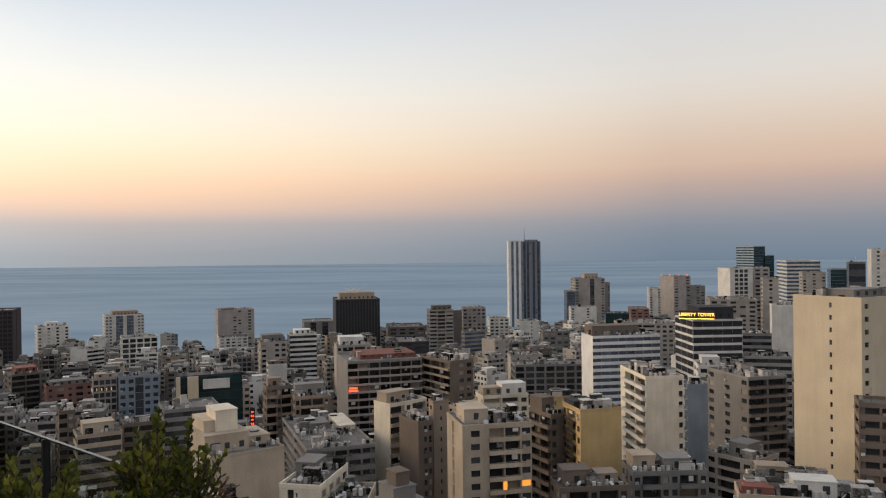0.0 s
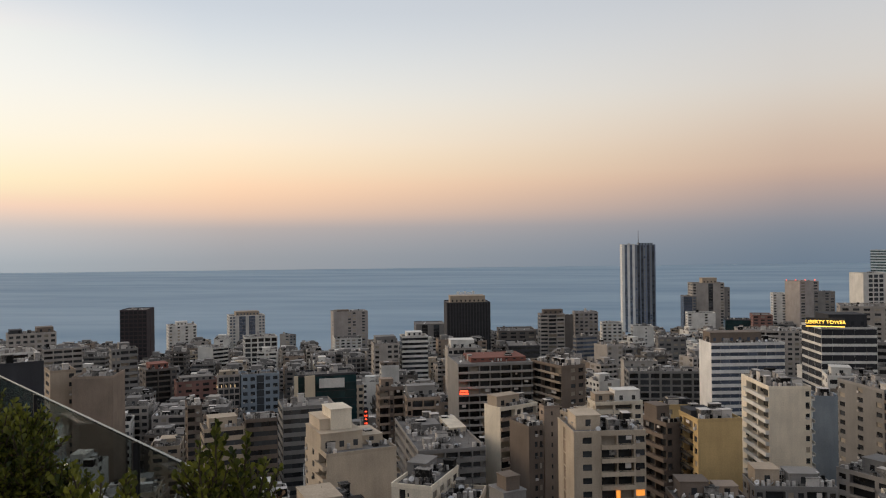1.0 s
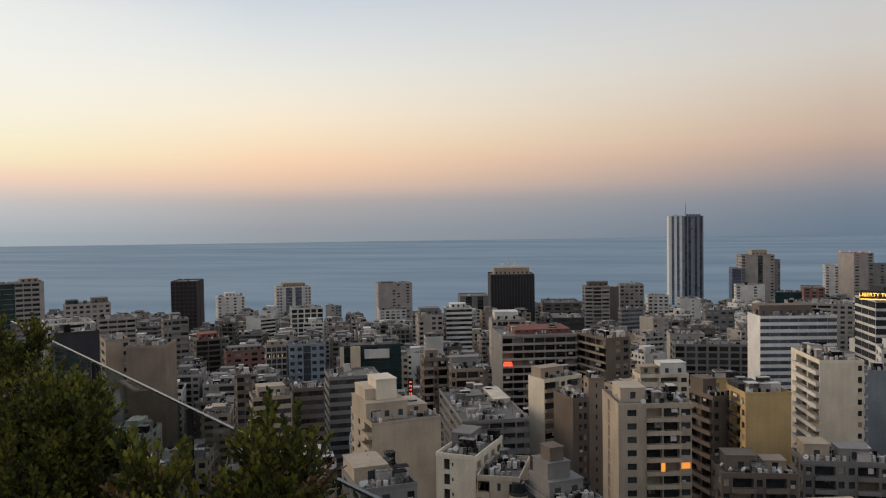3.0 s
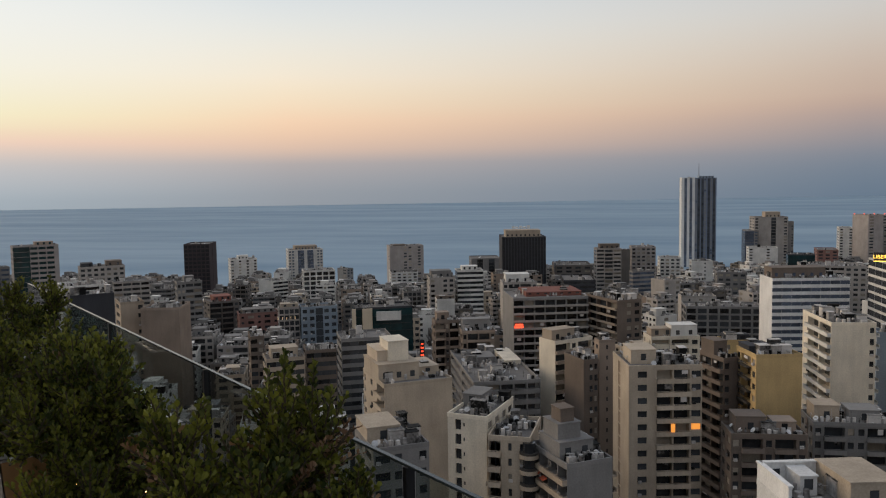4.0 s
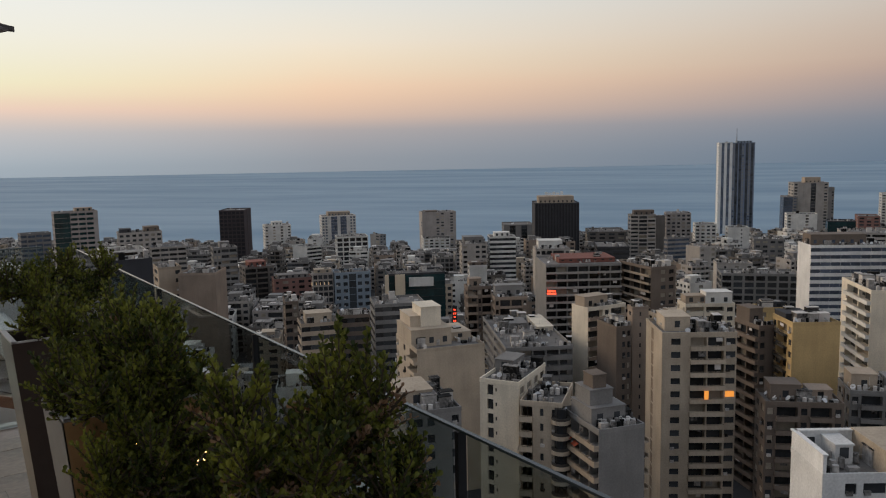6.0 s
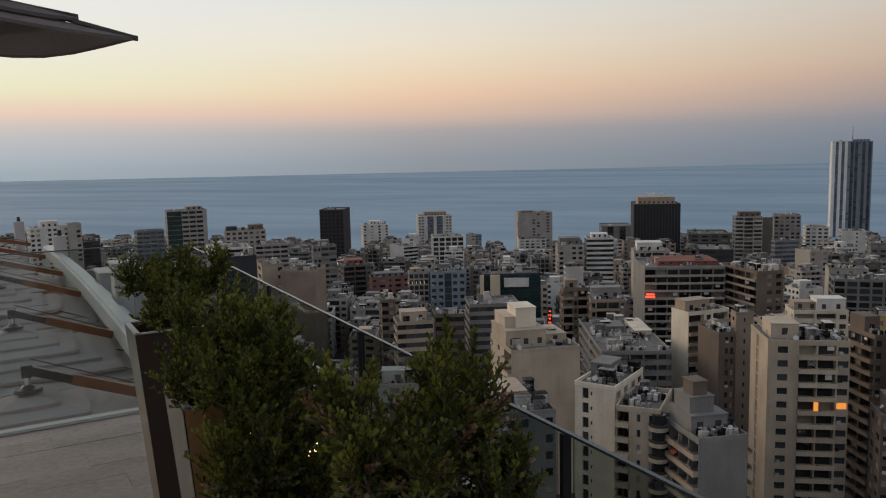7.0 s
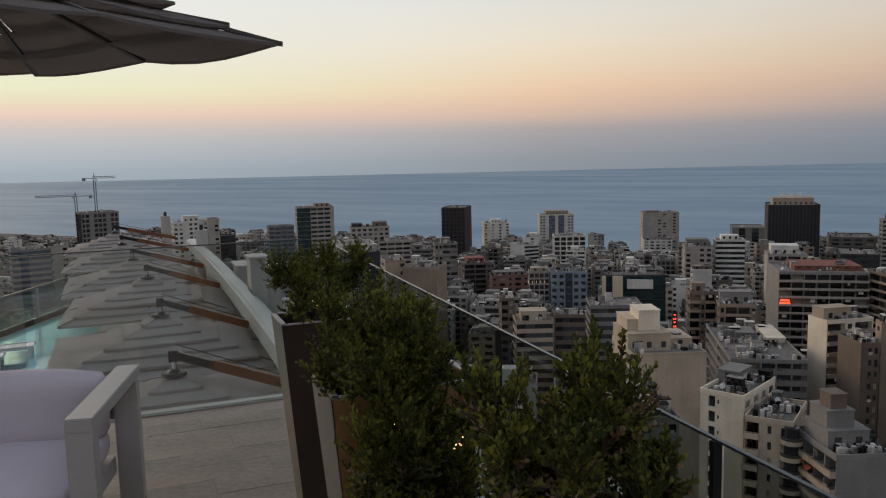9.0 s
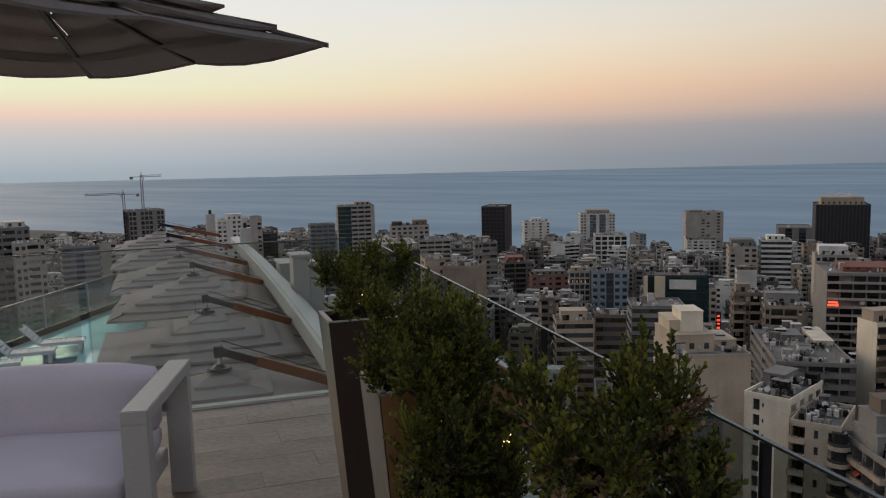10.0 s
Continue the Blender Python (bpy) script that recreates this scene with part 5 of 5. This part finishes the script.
# ---- planters and shrubs ----
def planter(m, mat, label, h=0.92, w=0.46, squash=0.58):
    ob = thing("planter", m, label, "planter", "planters along the balustrade")
    s = Shape()
    t, b = w / 2, w / 2 - 0.075
    for k in range(4):
        rot = Matrix.Diagonal((1, squash, 1, 1)) @ Matrix.Rotation(k * math.pi / 2, 4, "Z")
        P = [rot @ Vector(p) for p in ((-b, -b, 0), (b, -b, 0), (t, -t, h), (-t, -t, h), (-t + 0.02, -t + 0.02, h), (t - 0.02, -t + 0.02, h), (t - 0.02, -t + 0.02, h - 0.2), (-t + 0.02, -t + 0.02, h - 0.2))]
        s.quad(P[0], P[1], P[2], P[3])
        s.quad(P[4], P[5], P[6], P[7])
    part("shell", s, mat, ob)
    s = Shape()
    for k in range(4):
        rot = Matrix.Diagonal((1, squash, 1, 1)) @ Matrix.Rotation(k * math.pi / 2, 4, "Z")
        s.box(-t, t, -t, -t + 0.02, h, h + 0.006, rot)
    part("rim", s, ALU, ob, "pale metal rim")
    # sheet added on the left side; its grey stands for reflected sky
    s = Shape()
    s.quad((-b - 0.004, -b * squash, 0.01), (-b - 0.004, b * squash, 0.01), (-t - 0.004, t * squash, h), (-t - 0.004, -t * squash, h))
    s.quad((-b - 0.001, -b * squash, 0.01), (-t - 0.001, -t * squash, h), (-t - 0.001, t * squash, h), (-b - 0.001, b * squash, 0.01))
    if mat is COPPER:
        part("side_sheet", s, RAIL_SHEEN, ob, "grey sheet standing in for sky reflected in the side")
    s = Shape()
    s.box(-t + 0.03, t - 0.03, (-t + 0.03) * squash, (t - 0.03) * squash, h - 0.1, h - 0.05)
    part("soil", s, SOIL, ob)
    return ob


def shrub(m, size, tips, seed, label, dry=0.0, root=(0, 0)):
    """A bushy evergreen: stems, twigs and whorls of small rounded leaves. size: half width, half depth, height."""
    rng = random.Random(seed)
    ob = thing("shrub", m, label, "shrub", "shrubs in planters")
    sx, sy, sz = size
    green, brown, wood = Shape(), Shape(), Shape()

    def leaf(shape, at, way, L):
        z = way.normalized()
        side = z.cross(Vector((rng.uniform(-1, 1), rng.uniform(-1, 1), rng.uniform(-1, 1)))).normalized()
        up_ = side.cross(z)
        w = L * rng.uniform(0.26, 0.34)
        k = len(shape.v)
        dip = up_ * (0.12 * L)
        shape.v += [tuple(p) for p in (at, at + z * 0.45 * L + side * w * 0.8 + dip, at + z * 0.8 * L + side * w + dip, at + z * L, at + z * 0.8 * L - side * w + dip, at + z * 0.45 * L - side * w * 0.8 + dip)]
        shape.f += [(k, k + 1, k + 2, k + 3), (k, k + 3, k + 4, k + 5)]

    def stick(p, q, r0, r1):
        d = q - p
        if d.length > 0.005:
            wood.tube(0, 0, 0, d.length, r0, r1, 5, Matrix.Translation(p) @ d.to_track_quat("Z", "Y").to_matrix().to_4x4())

    lobes = []
    for k in range(15):
        a, far = k * 2.4 + rng.uniform(-0.4, 0.4), math.sqrt((k + 0.5) / 15) * rng.uniform(0.7, 0.85)
        lobes.append((Vector((math.cos(a) * far * sx, math.sin(a) * far * sy, rng.uniform(0.3, 0.8 - 0.2 * far) * sz)), rng.uniform(0.24, 0.42)))
    lobes += [(Vector((0, 0, sz * 0.45)), 0.55), (Vector((0, 0, sz * 0.25)), 0.5)]
    stems = []
    for k in range(5):
        base = Vector((root[0] + rng.uniform(-0.06, 0.06), root[1] + rng.uniform(-0.06, 0.06), root[2] if len(root) > 2 else -0.1))
        mid = lobes[k][0] * 0.55
        stick(base, mid, 0.012, 0.008)
        stick(mid, lobes[k][0], 0.008, 0.004)
        stems.append(lobes[k][0])
    for k in range(tips):
        c, r = rng.choice(lobes)
        v = Vector((rng.gauss(0, 1), rng.gauss(0, 1), rng.gauss(0.15, 1))).normalized()
        q = c + Vector((v.x * sx, v.y * sy, v.z * sz * 0.62)) * r * rng.uniform(0.55, 1.0)
        grow = (v + Vector((0, 0, 0.7))).normalized()
        L = rng.uniform(0.07, 0.13)
        sprig = rng.random() < 0.04
        if sprig:
            L = rng.uniform(0.09, 0.13)
            grow = (v * 0.8 + Vector((rng.uniform(-0.3, 0.3), rng.uniform(-0.3, 0.3), 0.9))).normalized()
            q = q + grow * L * 0.35
        p0 = q - grow * L
        stick(p0, q, 0.003, 0.0015)
        is_dry = rng.random() < dry and v.z < 0.4 and q.y < 0.05
        count = rng.randint(28, 34) if sprig else rng.randint(17, 23)
        for i in range(count):
            f = i / count
            a = i * 2.4 + rng.uniform(-0.3, 0.3)
            out_ = Vector((math.cos(a), math.sin(a), rng.uniform(0.1, 0.8)))
            leaf(brown if is_dry else green, p0 + grow * L * min(1, f) * 1.05, (out_ + grow * (0.3 + f)).normalized(), rng.uniform(0.012, 0.019))
    part("foliage", green, LEAF, ob, "small rounded dark green leaves", "stuff")
    if brown.v:
        part("dry_foliage", brown, DRYLEAF, ob, "withered brown leaves", "stuff")
    part("branchwork", wood, BARK, ob, kind="stuff")
    return ob


PLANTS = ((0.775, 3.33, PLANTER, "tall tapered dark bronze planter on the terrace floor"), (0.735, 2.27, COPPER, "tapered copper-brown planter with a pale rim"),
          (0.65, 1.18, COPPER, "tapered copper-brown planter beside the glass balustrade"))
for r, a, mat, label in PLANTS:
    planter(AX @ pose(r, a, 0), mat, label)
shrub(AX @ pose(0.74, 3.34, 0.88), (0.25, 0.25, 0.42), 600, 11, "dense evergreen shrub in a dark bronze planter")
shrub(AX @ pose(0.66, 2.2, 0.80), (0.24, 0.34, 0.54), 900, 12, "tall dense evergreen shrub in a copper-brown planter", 0.03, (0.05, 0.1, 0.05))
shrub(AX @ pose(0.60, 1.86, 0.44), (0.16, 0.20, 0.46), 420, 16, "low evergreen shrub spilling over a copper-brown planter", 0.04, (0.05, 0.2, 0.2))
shrub(AX @ pose(0.69, 1.98, 0.48), (0.22, 0.26, 0.70), 880, 15, "low spreading evergreen shrub beside the glass balustrade", 0.1, (-0.1, 0.3, 0.3))
shrub(AX @ pose(0.80, 1.33, 0.76), (0.235, 0.22, 0.545), 800, 13, "evergreen shrub with some withered brown leaves", 0.22)


# fairy lights among the leaves
def fairy_lights(m, n, spread, seed):
    rng = random.Random(seed)
    ob = thing("fairy_lights", m, "warm fairy lights wound through the shrub", "string lights")
    wire = Shape()
    last = None
    for k in range(n):
        p = Vector((rng.uniform(-1, 1) * spread[0], rng.uniform(-1, 1) * spread[1], rng.uniform(0, 1) * spread[2]))
        bm = bmesh.new()
        bmesh.ops.create_icosphere(bm, subdivisions=1, radius=0.0016)
        me = bpy.data.meshes.new("bulb")
        bm.to_mesh(me)
        bm.free()
        me.materials.append(BULB)
        part("bulb", me, None, ob).location = p
        if last is not None:
            d = p - last
            wire.tube(0, 0, 0, d.length, 0.0012, 0.0012, 4, Matrix.Translation(last) @ d.to_track_quat("Z", "Y").to_matrix().to_4x4())
        last = p
    part("wire", wire, BLACK, ob)


fairy_lights(AX @ pose(0.60, 1.92, 0.80), 5, (0.03, 0.05, 0.10), 5)
fairy_lights(AX @ pose(0.645, 1.55, 0.93), 5, (0.02, 0.02, 0.07), 6)
fairy_lights(AX @ pose(0.66, 3.04, 1.02), 4, (0.015, 0.02, 0.06), 7)


# ---- signs, cranes and masts over the town ----
def lettering(text, size, mat, parent, m):
    cu = bpy.data.curves.new("letters", "FONT")
    cu.body, cu.size, cu.extrude, cu.align_x, cu.align_y = text, size, 0.12, "CENTER", "CENTER"
    tmp = bpy.data.objects.new("letters", cu)
    me = bpy.data.meshes.new_from_object(tmp)
    bpy.data.objects.remove(tmp)
    me.materials.append(mat)
    ob = part("lettering", me, None, parent, "glowing amber capital letters")
    ob.matrix_basis = m
    return ob


sign = thing("roof_sign", pose(95.9, 316.6, -28.3, 0, 0, -16.8), "amber illuminated roof sign on a dark frame", "sign")
s = Shape()
s.box(-6.7, 6.7, 0.1, 0.5, -0.4, 3.0)
part("backing", s, DARK, sign)
lettering("LIBERTY TOWER", 1.85, AMBER, sign, pose(0, -0.1, 1.35, 90, 0, 0))
s = Shape()
s.box(-6.7, 6.7, -0.06, 0.08, -0.4, -0.1)
part("light_bar", s, AMBER, sign)

# unreadable white roof lettering on the black tower: plain bars
sign = thing("roof_sign", pose(-80.2, 606.8, -32.2, 0, 0, 7.5), "white unlit roof lettering on the black tower", "sign")
for k, (x, w, h) in enumerate(((-6, 2.2, 2.0), (-3.2, 2.4, 1.4), (-0.4, 2.2, 2.2), (2.6, 2.8, 1.5), (5.8, 2.2, 2.4))):
    s = Shape()
    s.box(x - w / 2, x + w / 2, -0.2, 0.2, 0.5, 0.5 + h)
    part("bar", s, SIGNWHITE, sign)

# red neon panels
sign = thing("neon_sign", pose(-41.3, 304.6, -53.8, 0, 0, 7.6), "red neon sign hung on the hotel's balconies", "sign")
for z, w in ((0.55, 3.2), (-0.45, 3.6)):
    s = Shape()
    s.box(-w / 2, w / 2, -0.15, 0.0, z - 0.32, z + 0.32)
    part("bar", s, RED, sign)
sign = thing("neon_sign", pose(-74.6, 280.3, -61.9, 0, 0, 14.9), "tall red neon street sign between the houses", "sign")
s = Shape()
s.box(-0.9, 0.9, 0.02, 0.2, -14.0, 6.3)
part("backing", s, DARK, sign)
for k, z in enumerate((0.6, 2.0, 3.4, 4.8)):
    for x, w in ((-0.35 + 0.12 * (k % 2), 0.3), (0.3 - 0.1 * (k % 2), 0.42)):
        s = Shape()
        s.box(x - w / 2, x + w / 2, -0.12, 0.0, z - 0.35 + 0.2 * (k % 2), z + 0.3)
        part("bar", s, RED, sign)

# lit room beside the lit window of the cream tower
s = Shape()
s.box(-0.45, 0.45, -0.05, 0.05, -0.95, 0.95)
room = new("lit_window", s.mesh("lit_window", WARM))
room.matrix_basis = pose(10.2, 176.95, -52.6, 0, 0, 13.8)
tagged(room, "warm lit doorway on a dark balcony", "window")


def crane(m, height, ahead, behind, label):
    ob = thing("tower_crane", m, label, "crane", "cranes over the building site")
    s = Shape()
    for x in (-0.7, 0.7):
        for y in (-0.7, 0.7):
            s.box(x - 0.24, x + 0.24, y - 0.24, y + 0.24, -6, height)
    for k in range(int(height / 2.4) + 2):
        z = -6 + 2.4 * k
        a, b = Matrix.Translation((0, -0.7, z)) @ Matrix.Rotation(radians(45), 4, "Y"), Matrix.Translation((0.7, 0, z)) @ Matrix.Rotation(radians(45), 4, "X")
        s.box(-1.0, 1.0, -0.07, 0.07, -0.07, 0.07, a)
        s.box(-0.07, 0.07, -1.0, 1.0, -0.07, 0.07, b)
    part("mast", s, STEEL, ob)
    s = Shape()
    for y, z in ((-0.5, 0), (0.5, 0), (0, 1.1)):
        s.box(-behind if z == 0 else -1, ahead, y - 0.2, y + 0.2, height + z, height + z + 0.36)
    for k in range(int(ahead / 1.6)):
        s.box(-0.8, 0.8, -0.06, 0.06, -0.06, 0.06, Matrix.Translation((1 + 1.6 * k, -0.25, height + 0.6)) @ Matrix.Rotation(radians(42 if k % 2 else -42), 4, "Y"))
    part("jib", s, STEEL, ob)
    s = Shape()
    s.box(-behind, -behind + 2.2, -0.7, 0.7, height - 1.6, height + 0.4)
    part("counterweight", s, GREY, ob)
    s = Shape()
    s.tube(0, 0, height, height + 4.2, 0.5, 0.12, 6)
    part("apex", s, STEEL, ob)
    s = Shape()
    s.box(0.6, 2.0, -1.4, -0.4, height - 2.2, height - 0.2)
    part("cab", s, SIGNWHITE, ob)
    return ob


crane(pose(-508.9, 350.7, -33.1, 0, 0, 52), 25.0, 14.0, 8.0, "grey lattice tower crane above an unfinished tower")
crane(pose(-519.5, 342.0, -32.7, 0, 0, 238), 12.0, 26.0, 11.0, "lower lattice tower crane with a long jib")

ob = thing("mast", pose(86.3, 1012.0, 4.0), "thin mast on the tallest tower", "mast")
s = Shape()
s.tube(0, 0, 0, 21, 0.55, 0.2, 6)
part("pole", s, STEEL, ob)
ob = thing("roof_lamp", pose(232.9, 900.6, -33.4), "red warning lamps on a roof edge", "lamp")
for k in range(4):
    s = Shape()
    s.tube(0.5 + 8.6 * k, -3.6 * k, -0.6, 0.5, 0.5, 0.4, 6)
    part("lamp", s, RED, ob)

# stone slabs framing the glass office, and its pale panel
ob = thing("facade_frame", pose(-110.6, 309.4, -56.5, 0, 0, 19.6), "pale stone slabs framing a dark glass facade", "facade")
for x, w in ((-1.2, 1.6), (4.4, 4.2)):
    s = Shape()
    s.box(x - w / 2, x + w / 2, -0.7, 0.2, -14, 7.4)
    part("slab", s, SUNCREAM, ob)
s = Shape()
s.box(8.2, 18.6, -0.5, 0.2, 2.2, 6.0)
part("panel", s, WHITE, ob, "white sign panel without writing")
# glowing bars in place of the light thrown up the stone pillars
ob = thing("wall_light", pose(-166.2, 360.6, -63.5, 0, 0, 24.6), "warm glowing bars standing in for uplit stone between pillars", "lamp")
for k in range(5):
    s = Shape()
    s.box(-4.2 + 2.1 * k - 0.14, -4.2 + 2.1 * k + 0.14, -0.3, 0.1, 0.0, 1.3)
    part("uplight", s, LIT_PILLAR, ob)

# orange awnings on the grey block's side
AWN = Shape()
AWN.box(-0.9, 0.9, -1.0, 0.0, -0.06, 0.0, Matrix.Rotation(radians(28), 4, "X"))
awning = AWN.mesh("canvas", AWNING)
for x, y, z in ((-17.0, 147.6, -51.9), (-15.9, 145.9, -52.5), (-14.8, 144.2, -53.2)):
    ob = thing("awning", pose(x, y, z, 0, 0, -60), "small faded orange canvas awning over a balcony", "awning", "awnings on the grey block")
    part("canvas", awning, None, ob)
    rod = Shape()
    rod.box(-0.9, 0.9, -0.03, 0.03, -0.03, 0.03)
    part("roller", rod, STEEL, ob)
